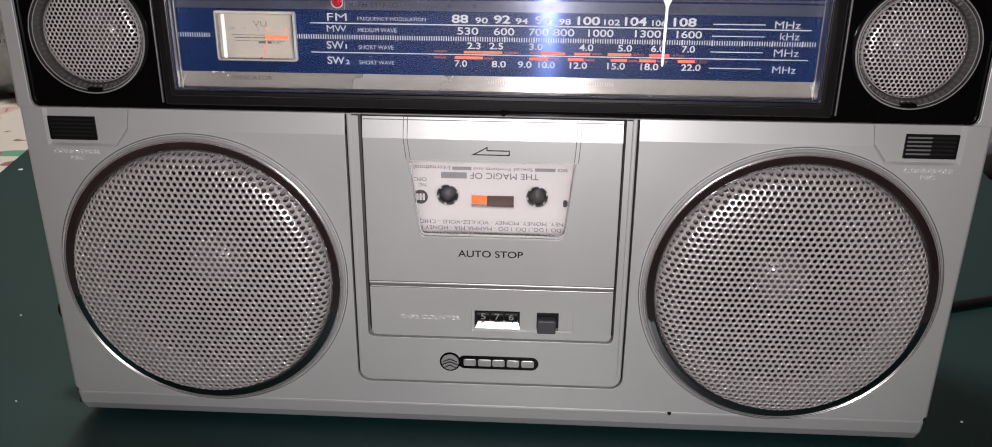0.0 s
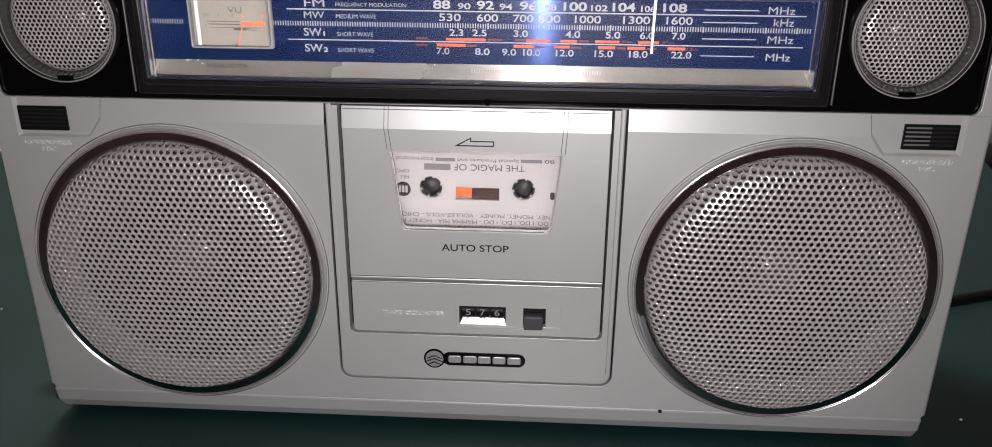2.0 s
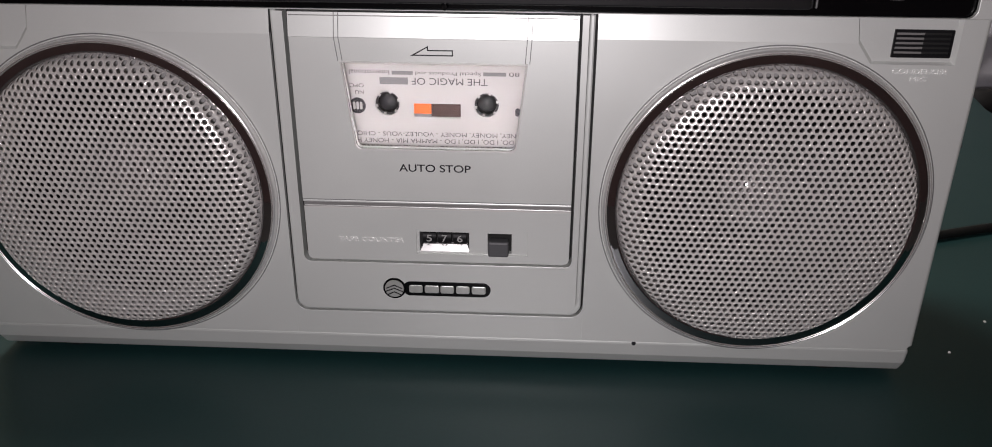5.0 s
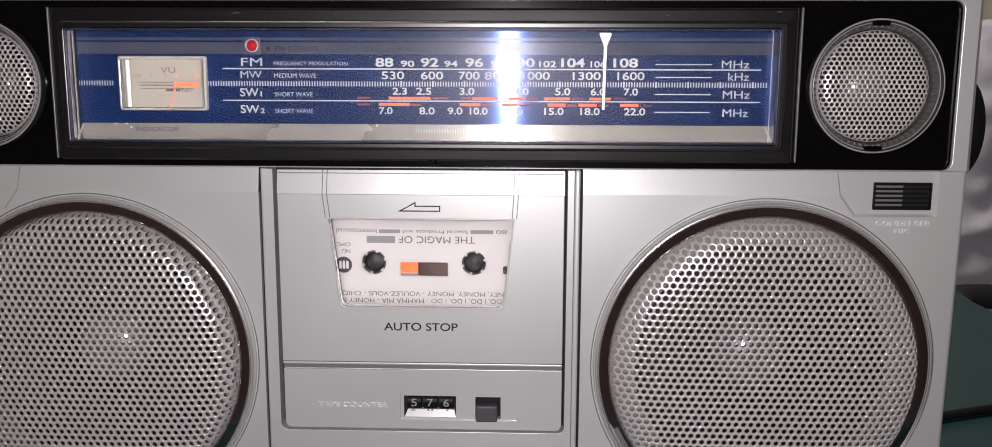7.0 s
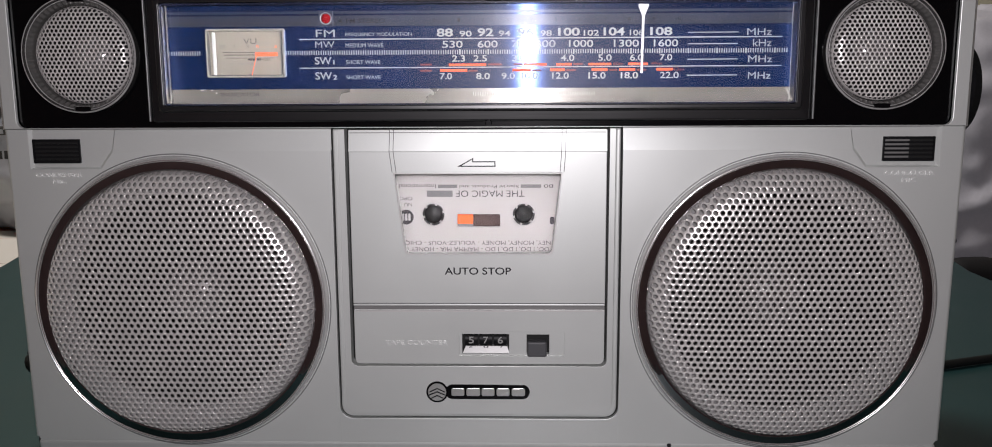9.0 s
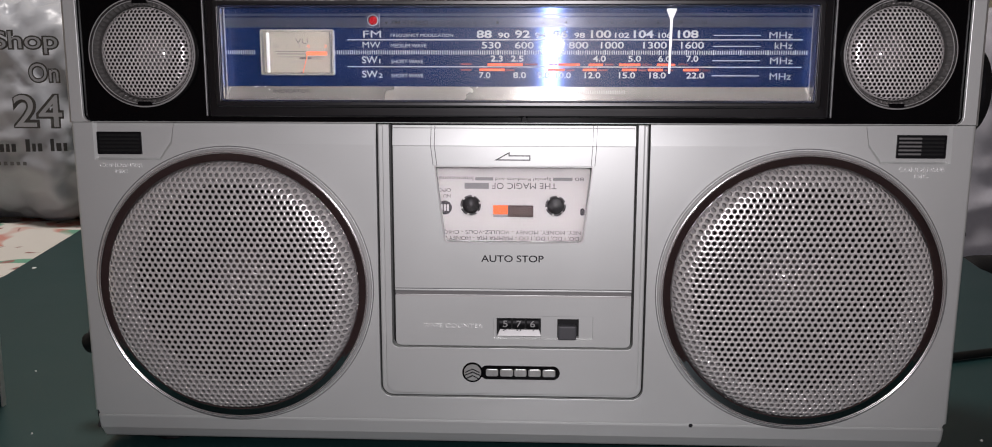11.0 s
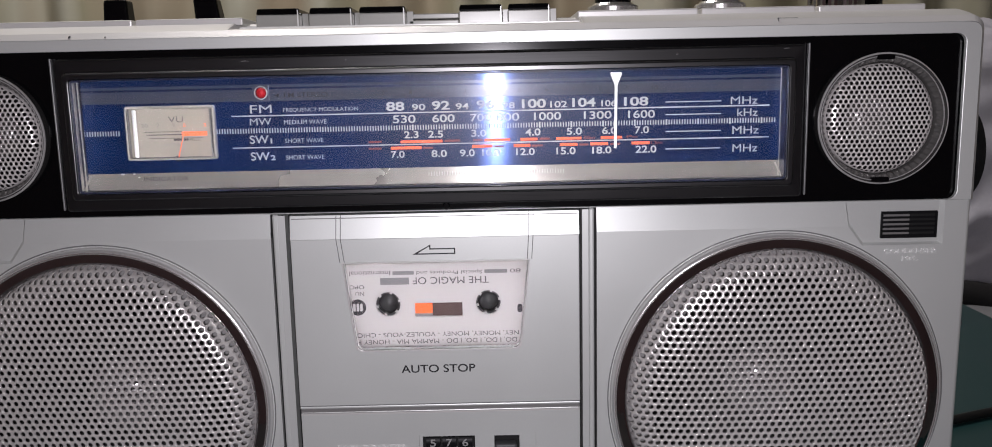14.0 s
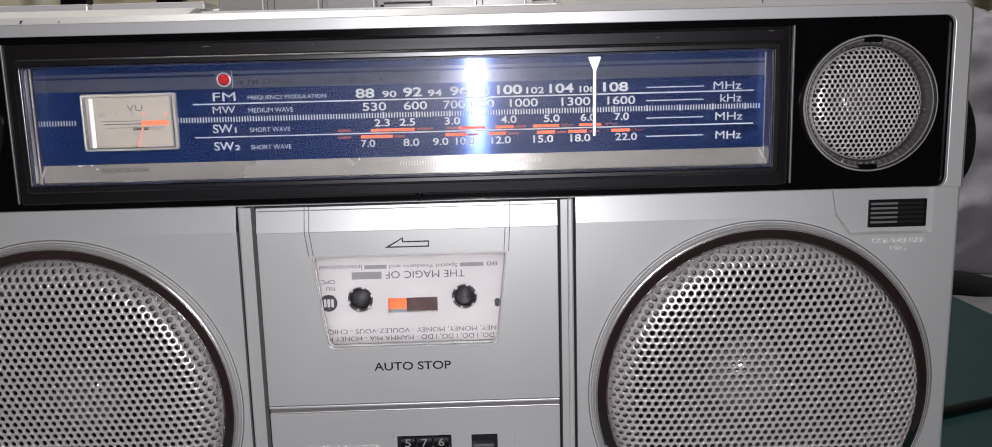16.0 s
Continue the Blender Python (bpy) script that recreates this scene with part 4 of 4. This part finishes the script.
def badge():
    """The maker's plate: a black lozenge with plain silver shapes."""
    pill = [(x, z) for x, z in rounded(-16.5, 23.4, 42.2, 49.4, 3.55, 8)]
    b = part("badge", prism(pill, 0.1, 0.8), BLACK, radio, "black lozenge badge with plain silver shapes", bevel=0.15)
    part("emblem_disc", lathe([(0, -0.1), (5.0, -0.1), (5.2, 0.2), (5.2, 0.8)], 40, -20.3, 45.7), BLACK, b)
    part("emblem", lathe([(0, -0.5), (4.1, -0.4), (4.4, 0.0)], 40, -20.3, 45.7), SATIN, b, "round silver emblem")
    for dz, w in ((1.9, 3.6), (0.3, 4.0), (-1.5, 3.4)):
        bm = bmesh.new()
        for s in (-1, 1):
            v = [bm.verts.new(p) for p in ((-20.3, -0.6, 45.7 + dz + 0.4), (-20.3, -0.6, 45.7 + dz - 0.3), (-20.3 + s * w, -0.45, 45.7 + dz - 2.0), (-20.3 + s * w, -0.45, 45.7 + dz - 1.4))]
            bm.faces.new(v if s < 0 else v[::-1])
        part("emblem_line", bm, INK_BLACK, b)
    for k, w in enumerate((6.2, 6.6, 6.2, 6.2, 6.4)):
        x = -13.6 + 7.1 * k
        part("raised_shape", prism(rounded(x, x + w, 43.9, 47.7, 0.9, 3), -0.35, 0.3), SATIN, b, bevel=0.2)


def cassette():
    """The tape behind the window, lying upside down."""
    CX, Y = -0.7, 13.6
    c = thing("cassette_tape", (0, 0.018, 0.097))
    tagged(c, "white cassette tape with black print, upside down in the deck", "cassette")
    hubs = (CX - 21.3, CX + 21.3)
    holes = [circle(h, 128.4, 5.2, 36) for h in hubs] + [[(-10.7, 122.6), (9.5, 122.6), (9.5, 128.6), (-10.7, 128.6)]]
    part("shell", plate(rounded(CX - 50.2, CX + 50.2, 97.5, 161.0, 2, 4), holes, Y, Y + 7.5), SHELL, c, bevel=0.3)
    lab = part("label", plate(rounded(CX - 45, CX + 45, 104.5, 146.5, 1, 2), [circle(h, 128.4, 5.7, 36) for h in hubs] + [[(-11.1, 122.2), (9.9, 122.2), (9.9, 129.0), (-11.1, 129.0)]], Y - 0.1, Y), LABEL, c, "white paper label")
    for h in hubs:
        hub = part("hub", lathe([(5.4, Y + 3.5), (4.4, Y + 3.5), (4.4, Y + 1.2), (5.3, Y + 1.2), (5.3, Y + 6)], 36, h, 128.4), HUB, c, "dark grey toothed hub")
        for k in range(6):
            a = radians(60 * k + 15)
            p = (h + 4.75 * math.cos(a), 128.4 + 4.75 * math.sin(a))
            bm = box(-0.5, 0.5, Y + 0.6, Y + 3, -0.45, 0.45)
            bmesh.ops.rotate(bm, cent=(0, 0, 0), matrix=Matrix.Rotation(-a + radians(90), 3, "Y"), verts=bm.verts)
            bmesh.ops.translate(bm, vec=(p[0], 0, p[1]), verts=bm.verts)
            part("hub_tooth", bm, SHELL, hub)
        part("spindle", lathe([(3.9, Y + 6), (3.9, Y + 2.2), (2.4, Y + 1.6), (1.2, Y + 0.9), (0, Y + 0.7)], 24, h, 128.4), HUB, hub, smooth=True)
    part("tape_window", box(-3.3, 9.6, Y + 1.4, Y + 2, 122.4, 128.8), TAPE, c, "dark brown tape behind the small window")
    part("leader", box(-10.9, -3.3, Y + 1.2, Y + 2, 123.9, 128.8), ORANGE, c, "orange leader")
    part("window_shelf", box(-10.9, -3.3, Y + 0.7, Y + 2, 122.4, 123.9), GREY_TRIM, c)
    T = Y - 0.16
    t = lambda s, x0, x1, z0, h, bold=0.0, m=INK_SOFT: words(s, x0, x1, z0, h, T, m, lab, bold=bold, turned=True)
    t("THE MAGIC OF", -11.2, 21.0, 136.9, 3.0, 0.0)
    bar(-24.9, -12.8, 136.9, 139.9, T, INK_GREY, lab, "name_bar")
    t("Special Products and", -9.5, 18.2, 141.0, 2.0)
    t("International", -37.8, -20.6, 141.0, 2.0)
    bar(19.2, 28.8, 141.1, 142.7, T, INK_GREY, lab, "name_bar")
    bar(-19.6, -10.6, 141.1, 142.7, T, INK_GREY, lab, "name_bar")
    t("80", 30.0, 34.5, 141.1, 1.7)
    t("NU", -35.6, -32.0, 132.4, 1.7)
    t("OPC", -37.8, -31.8, 135.3, 1.7)
    t("NEY, MONEY, MONEY - VOULEZ-VOUS - CHIQ", -35.8, 33.3, 114.0, 2.3)
    t("DO, I DO, I DO, I DO - MAMMA MIA - HONEY H", -36.0, 32.4, 110.9, 2.3)
    t("FERNANDO - KNOWING ME, KNOWING", -34.0, 29.0, 107.8, 2.3)
    part("label_logo", lathe([(0, T - 0.02), (3.5, T - 0.02), (3.6, T + 0.1)], 28, -34.9, 127.3), INK_BLACK, lab, "round dark printed mark")
    for k in range(3):
        bm = prism(rounded(-36.9 + 1.5 * k, -35.8 + 1.5 * k, 125.6, 129.0, 0.4, 2), T - 0.1, T)
        part("logo_stroke", bm, LABEL, lab)
    part("label_dot", prism(rounded(32.9, 35.0, 123.8, 127.4, 0.9, 3), T - 0.02, T + 0.1), INK_BLACK, lab)


# ---- black panel and dial ----
def black_panel():
    bm = plate(rounded(-211.2, 211.2, 170.1, 235.9, 3.0, 5), [rounded(-141, 141, 177, 229, 2, 3), circle(-TX, TZ, TR - 0.6, 64), circle(TX, TZ, TR - 0.6, 64)], 3.0, 12)
    part("black_panel", bm, BLACK, radio, "glossy black upper panel", bevel=0.4)
    part("panel_back", box(-209, 209, 21.5, 22.5, 171, 235), DARK, radio)
    # sloping bezel of the dial
    loops = [(146.8, 172.6, 233.0, 1.0, 3.0), (146.5, 172.9, 232.6, 1.0, -0.6), (146.0, 173.5, 231.9, 1.0, -1.2), (142.6, 177.4, 227.6, 1.6, -1.6), (142.2, 177.8, 227.2, 1.6, -4.6), (141.6, 178.4, 226.6, 1.8, -5.2), (139.6, 180.0, 224.9, 1.6, -5.2), (139.5, 180.1, 224.8, 1.6, 6.5)]
    bm = bmesh.new()
    rings = [[bm.verts.new((x, y, z)) for x, z in rounded(-w, w, z0, z1, r, 4)] for w, z0, z1, r, y in loops]
    for a, b in zip(rings, rings[1:]):
        n = len(a)
        for i in range(n):
            j = (i + 1) % n
            bm.faces.new((a[i], b[i], b[j], a[j]))
    bez = part("dial_bezel", bm, BLACK_BRUSHED, radio, "black sloping dial bezel", bevel=0.22)
    part("scratch", prism([(-74.0, 230.3), (-71.4, 230.6), (-70.0, 230.4), (-71.6, 230.9)], -1.62, -1.2), GREY_STEP, bez)
    for s in (-1, 1):
        for d in (0.0, 1.7):
            x = s * (147.6 + d)
            part("panel_ridge", box(x - 0.35, x + 0.35, 1.9, 3.4, 173.0, 233.2), GREY_TRIM if d else BLACK_SATIN, radio, bevel=0.2)
    # clear cover with its moulded edge
    rim = plate(rounded(-139.4, 139.4, 180.2, 224.7, 1.4, 3), [rounded(-138.7, 138.7, 180.9, 224.0, 1.0, 3)], -3.4, 3.2)
    part("cover_edge", rim, COVER_EDGE, bez, "clear plastic edge", shadow=False)
    # Glints along the clear cover's ends, painted as pale solid strips.
    for sgn in (-1, 1):
        wall = lambda a, b: (min(sgn * a, sgn * b), max(sgn * a, sgn * b))
        part("end_wall", box(*wall(138.5 if sgn < 0 else 138.9, 139.2), -3.3, -1.6, 180.6, 224.2), CLEAR_WALL, bez, "moulded end wall, drawn pale for its bright edge", shadow=False)
        part("end_glint", box(*wall(136.6, 136.6 + (0.4 if sgn < 0 else 0.15)), -3.3, -2.6, 181.0, 223.8), CLEAR_WALL, bez, shadow=False)
        foot = [(sgn * 138.2, 180.8), (sgn * 135.2, 187.0), (sgn * 135.9, 187.0), (sgn * 138.3, 182.4)]
        part("corner_glint", prism(foot, -1.6, -1.2), CLEAR_WALL, bez, shadow=False)
        for x, z0, z1 in ((131.0, 213.5, 222.5), (134.6, 213.5, 222.5)):
            part("mould_line", box(*wall(x, x + 0.2), -3.32, -3.2, z0, z1), DIAL_GREY, bez, shadow=False)
    part("dial_cover", prism(rounded(-139.3, 139.3, 180.3, 224.6, 1.4, 3), -4.6, -3.5), GLASS_SOFT, bez, "clear plastic dial cover", shadow=False)
    part("screw", lathe([(0, -2.2), (1.2, -2.2), (1.5, -1.2), (1.5, 0)], 16, 4.8, 172.0), BLACK, radio, "small black stud")


def dial():
    D = 4.0
    plate_ob = part("dial_plate", box(-139.4, 139.4, D, D + 1, 187.3, 226.5), BLUE, radio, "blue tuning dial printed in white")
    bm = bmesh.new()
    q = [(-139.4, D - 1.8, 179.9), (139.4, D - 1.8, 179.9), (139.4, D, 187.3), (-139.4, D, 187.3)]
    f = [bm.verts.new(p) for p in q]
    b = [bm.verts.new((x, y + 1, z)) for x, y, z in q]
    bm.faces.new(f)
    bm.faces.new(b[::-1])
    for i in range(4):
        j = (i + 1) % 4
        bm.faces.new((f[i], b[i], b[j], f[j]))
    part("silver_strip", bm, DIAL_SILVER, plate_ob, "brushed silver strip")
    part("grey_strip", box(-139.3, 139.3, D - 0.05, D + 0.2, 215.0, 219.6), DIAL_GREY, plate_ob, "grey brushed strip")
    part("strip_line", box(-139.3, 139.3, D - 0.12, D + 0.2, 220.4, 221.5), DIAL_GREY, plate_ob)
    y = D - 0.1
    W = lambda s, x0, x1, z, h, bold=0.02, m=INK_WHITE: words(s, x0, x1, z, h, y, m, plate_ob, bold=bold)
    for s, s2, z, h, xa in (("FM", "FREQUENCY MODULATION", 210.3, 3.2, -72.4), ("MW", "MEDIUM WAVE", 205.6, 2.7, -72.8),
                            ("SW", "SHORT WAVE", 198.2, 3.3, -73.3), ("SW", "SHORT WAVE", 191.5, 3.3, -73.3)):
        W(s, xa, xa + (8.6 if s != "SW" else 9.4) if s != "SW" else xa + 7.6, z, h, 0.012 if s == "SW" else 0.0)
        W(s2, -59.2, -59.2 + {"FREQUENCY MODULATION": 29.8, "MEDIUM WAVE": 17.0, "SHORT WAVE": 15.4}[s2], z + 0.05, 1.75, 0.0)
    W("1", -65.0, -64.35, 198.2, 2.0, 0.0)
    W("2", -65.3, -63.4, 191.5, 2.0)
    for text, x0, x1, h in (("88", -18.2, -11.0, 3.55), ("90", -8.0, -2.6, 2.5), ("92", 0.0, 7.1, 3.55), ("94", 9.4, 14.7, 2.5), ("96", 17.8, 24.9, 3.55), ("98", 28.0, 33.0, 2.5),
                            ("100", 35.8, 45.4, 3.55), ("102", 47.1, 53.9, 2.5), ("104", 55.9, 65.2, 3.55), ("106", 67.5, 73.4, 2.5), ("108", 76.5, 86.2, 3.55)):
        W(text, x0, x1, 210.1, h, 0.025 if h > 3 else 0.018)
    for text, x0, x1 in (("530", -15.8, -6.7), ("600", 0.0, 8.9), ("700", 15.1, 23.5), ("800", 25.5, 34.7), ("1000", 40.6, 51.4), ("1300", 60.5, 71.6), ("1600", 78.2, 88.9)):
        W(text, x0, x1, 205.2, 3.1, 0.012)
    for text, x0, x1 in (("2.3", -11.5, -5.7), ("2.5", -1.9, 4.1), ("3.0", 15.4, 21.4), ("4.0", 37.0, 43.1), ("5.0", 53.6, 59.7), ("6.0", 67.8, 73.6), ("7.0", 80.9, 86.5)):
        W(text, x0, x1, 199.1, 2.85, 0.018)
    for text, x0, x1 in (("7.0", -17.1, -11.6), ("8.0", -0.8, 5.4), ("9.0", 10.6, 16.6), ("10.0", 19.5, 26.7), ("12.0", 33.2, 40.7), ("15.0", 49.4, 57.1), ("18.0", 63.8, 71.5), ("22.0", 81.2, 89.6)):
        W(text, x0, x1, 191.3, 2.85, 0.018)
    for text, x0, x1, z in (("MHz", 119.1, 129.9, 209.9), ("kHz", 121.8, 130.0, 205.1), ("MHz", 120.0, 130.6, 198.1), ("MHz", 120.2, 130.2, 190.9)):
        W(text, x0, x1, z, 3.0, 0.0)
    for z in (211.3, 206.3, 199.6, 192.6):
        bar(93.2, 115.3, z - 0.2, z + 0.2, y, INK_WHITE, plate_ob, "printed_line")
    bar(-80.0, 134.6, 209.0, 209.5, y, INK_WHITE, plate_ob, "printed_line")
    bar(-80.3, 134.8, 196.4, 196.85, y, INK_WHITE, plate_ob, "printed_line")
    # band marks above and below the second line
    for x0, x1 in ((-13.0, 3.8), (20.6, 30.9), (35.0, 41.9), (49.4, 59.5), (67.2, 75.8)):
        bar(x0, x1, 197.2, 198.25, y, INK_RED, plate_ob, "band_mark")
    for x0, x1 in ((-17.0, -4.7), (15.5, 23.8), (32.3, 39.0), (50.8, 57.9), (63.0, 70.2), (79.6, 86.9)):
        bar(x0, x1, 194.7, 195.85, y, INK_RED, plate_ob, "band_mark")
    for x0, x1, z in ((-25.8, -20.6, 197.5), (-25.9, -20.7, 194.8), (4.6, 10.8, 197.4), (16.0, 20.1, 197.4), (42.7, 46.8, 197.4), (-4.2, -0.1, 194.7), (24.3, 28.4, 194.7), (39.5, 43.9, 194.7), (58.5, 62.3, 194.7), (71.0, 75.0, 194.7)):
        bar(x0, x1, z, z + 0.8, y, INK_DIM, plate_ob, "dim_mark")
    for text, x0, x1, z in (("60m", 60.3, 64.9, 197.2), ("49m", 77.1, 81.9, 197.2), ("13m", 87.5, 92.0, 194.6)):
        W(text, x0, x1, z, 1.3, 0.01, INK_DIM)
    # fine scale along the middle
    bm = bmesh.new()
    for k in range(262):
        x = -139.0 + 1.057 * k
        if -124.8 < x < -86.5:
            continue
        major = (k - 100) % 12 == 0 and x > -20
        w = 0.34 if major else 0.22
        box(x - w, x + w, y, y + 0.1, 202.4 if not major else 202.2, 204.3 if not major else 204.5, bm)
    tagged(part("scale_ticks", bm, INK_WHITE, plate_ob), kind="stuff")
    bm = bmesh.new()
    for k in range(52):
        x = -2 + 1.06 * k
        box(x - 0.18, x + 0.18, D - 1.35, D - 1.25, 184.0, 185.6, bm)
    tagged(part("strip_ticks", bm, GREY_STEP, plate_ob), kind="stuff")
    g = D - 0.1
    words("FM STEREO", -58.6, -41.2, 216.3, 1.9, g, INK_BLACK, plate_ob, bold=0.01)
    part("stereo_arrow", prism([(-62.6, 217.2), (-60.6, 216.4), (-60.6, 218.0)], g, g + 0.1), INK_BLACK, plate_ob)
    for k in range(11):
        x = -19.1 + 10.79 * k
        words(str(k), x - (0.6 if k < 10 else 1.2), x + (0.6 if k < 10 else 1.2), 216.6, 1.4, g, INK_BLACK, plate_ob, bold=0.0)
    words("INDICATOR", -116.2, -98.3, 184.2, 1.7, D - 1.45, INK_BLACK, plate_ob, bold=0.0)
    lamp = part("stereo_lamp", plate(rounded(-70.8, -64.4, 214.9, 221.7, 0.4, 2), [circle(-67.5, 218.3, 2.6, 24)], D - 1.0, D), DIAL_GREY, radio, "square dark lamp frame")
    part("lamp_lens", lathe([(2.1, D - 0.6), (1.75, D - 1.6), (1.0, D - 2.1), (0, D - 2.3)], 24, -67.5, 218.3), RED_LENS, lamp, "red lens", smooth=True)
    part("lamp_ring", lathe([(2.75, D - 0.9), (2.6, D - 1.5), (2.35, D - 1.5), (2.3, D - 0.6)], 28, -67.5, 218.3), RIM_EDGE, lamp, "pale ring", smooth=True)
    ptr = prism([(72.2, 193.6), (73.1, 193.6), (73.5, 218.4), (75.2, 222.6), (75.2, 223.4), (70.6, 223.4), (70.6, 222.6), (72.4, 218.4)], 0.6, 1.8)
    part("tuning_pointer", ptr, WHITE_PL, radio, "white tuning pointer", bevel=0.15)


def meter():
    x0, x1, z0, z1 = -121.9, -86.2, 192.5, 214.1
    F = 3.3
    m = part("level_meter", plate(rounded(x0, x1, z0, z1, 1.0, 3), [rounded(x0 + 1.0, x1 - 1.2, z0 + 0.9, z1 - 1.3, 0.6, 3)], 1.9, 4.2), METER_FRAME, radio, "pale framed level meter", bevel=0.5)
    part("meter_face", box(x0 + 1, x1 - 1, F, F + 0.4, z0 + 1, z1 - 1), CREAM, m, "cream meter face")
    part("meter_pane", box(x0 + 1.0, x1 - 1.2, 2.0, 2.4, z0 + 0.9, z1 - 1.3), GLASS, m, "clear meter window", shadow=False)
    # bent ends of the clear window; the highlight towards the needle's low end is painted white
    part("pane_glint", box(x0 + 3.0, x0 + 4.6, 2.05, 3.2, z0 + 1.2, z1 - 1.5), GLOSS_WHITE, m, "bent pane end, its highlight painted white", bevel=0.5)
    # light and dark edges of the clear plastic: the dark ones, drawn grey
    part("pane_line", box(x0 + 1.3, x0 + 1.6, 1.95, 3.2, z0 + 1.2, z1 - 1.5), INK_GREY, m)
    part("pane_line", box(x1 - 2.0, x1 - 1.5, 1.95, 3.2, z0 + 1.0, z1 - 1.4), INK_GREY, m)
    part("pane_line", box(x0 + 1.2, x1 - 1.4, 2.8, 3.2, z0 + 1.0, z0 + 1.3), INK_SOFT, m)
    y = F - 0.08
    t = lambda s, a, b, z, h, mat: words(s, a, b, z, h, y, mat, m, bold=0.0)
    t("VU", -105.0, -99.0, 207.4, 2.4, INK_SOFT)
    t("20", -116.0, -113.2, 205.6, 1.4, INK_MID)
    t("7", -109.6, -108.6, 205.6, 1.4, INK_MID)
    t("3", -103.6, -102.6, 205.6, 1.4, INK_MID)
    t("0", -99.2, -98.2, 205.6, 1.3, INK_RED)
    t("3", -91.0, -90.0, 205.6, 1.3, INK_RED)
    bar(-114.8, -99.9, 203.6, 203.85, y, INK_BLACK, m, "scale_line")
    bar(-114.0, -99.9, 202.4, 202.75, y, INK_BLACK, m, "scale_line")
    bar(-113.2, -91.6, 201.1, 201.3, y, INK_BLACK, m, "scale_line")
    bar(-99.9, -89.8, 202.0, 203.7, y, INK_RED, m, "red_zone")
    bar(-103.2, -99.9, 200.1, 201.0, y, INK_BLACK, m, "battery_zone")
    bar(-99.2, -97.4, 200.1, 201.0, y, INK_BLACK, m, "battery_zone")
    t("BATTERY", -107.2, -99.6, 198.2, 0.95, INK_GREY)
    t("FULL", -96.9, -92.7, 200.0, 0.95, INK_BLACK)
    bm = bmesh.new()
    a = [(-101.85, F - 0.7, 193.4), (-101.5, F - 0.7, 193.4), (-99.0, F - 0.7, 202.6), (-99.2, F - 0.7, 202.6)]
    bm.faces.new([bm.verts.new(p) for p in a])
    bm2 = bmesh.ops.extrude_face_region(bm, geom=bm.faces[:])
    bmesh.ops.translate(bm, vec=(0, 0.3, 0), verts=[v for v in bm2["geom"] if isinstance(v, bmesh.types.BMVert)])
    part("needle", bm, INK_RED, m, "red needle")
    part("needle_pivot", lathe([(0, F - 0.8), (1.0, F - 0.8), (1.2, F)], 24, -102.4, 193.0), INK_BLACK, m)


cabinet()
for side in (-1, 1):
    fascia_half(side)
    microphone(side)
lower_slope()
upper_frame()
top_controls()
side_bits()
speakers()
deck()
cassette()
black_panel()
dial()
meter()
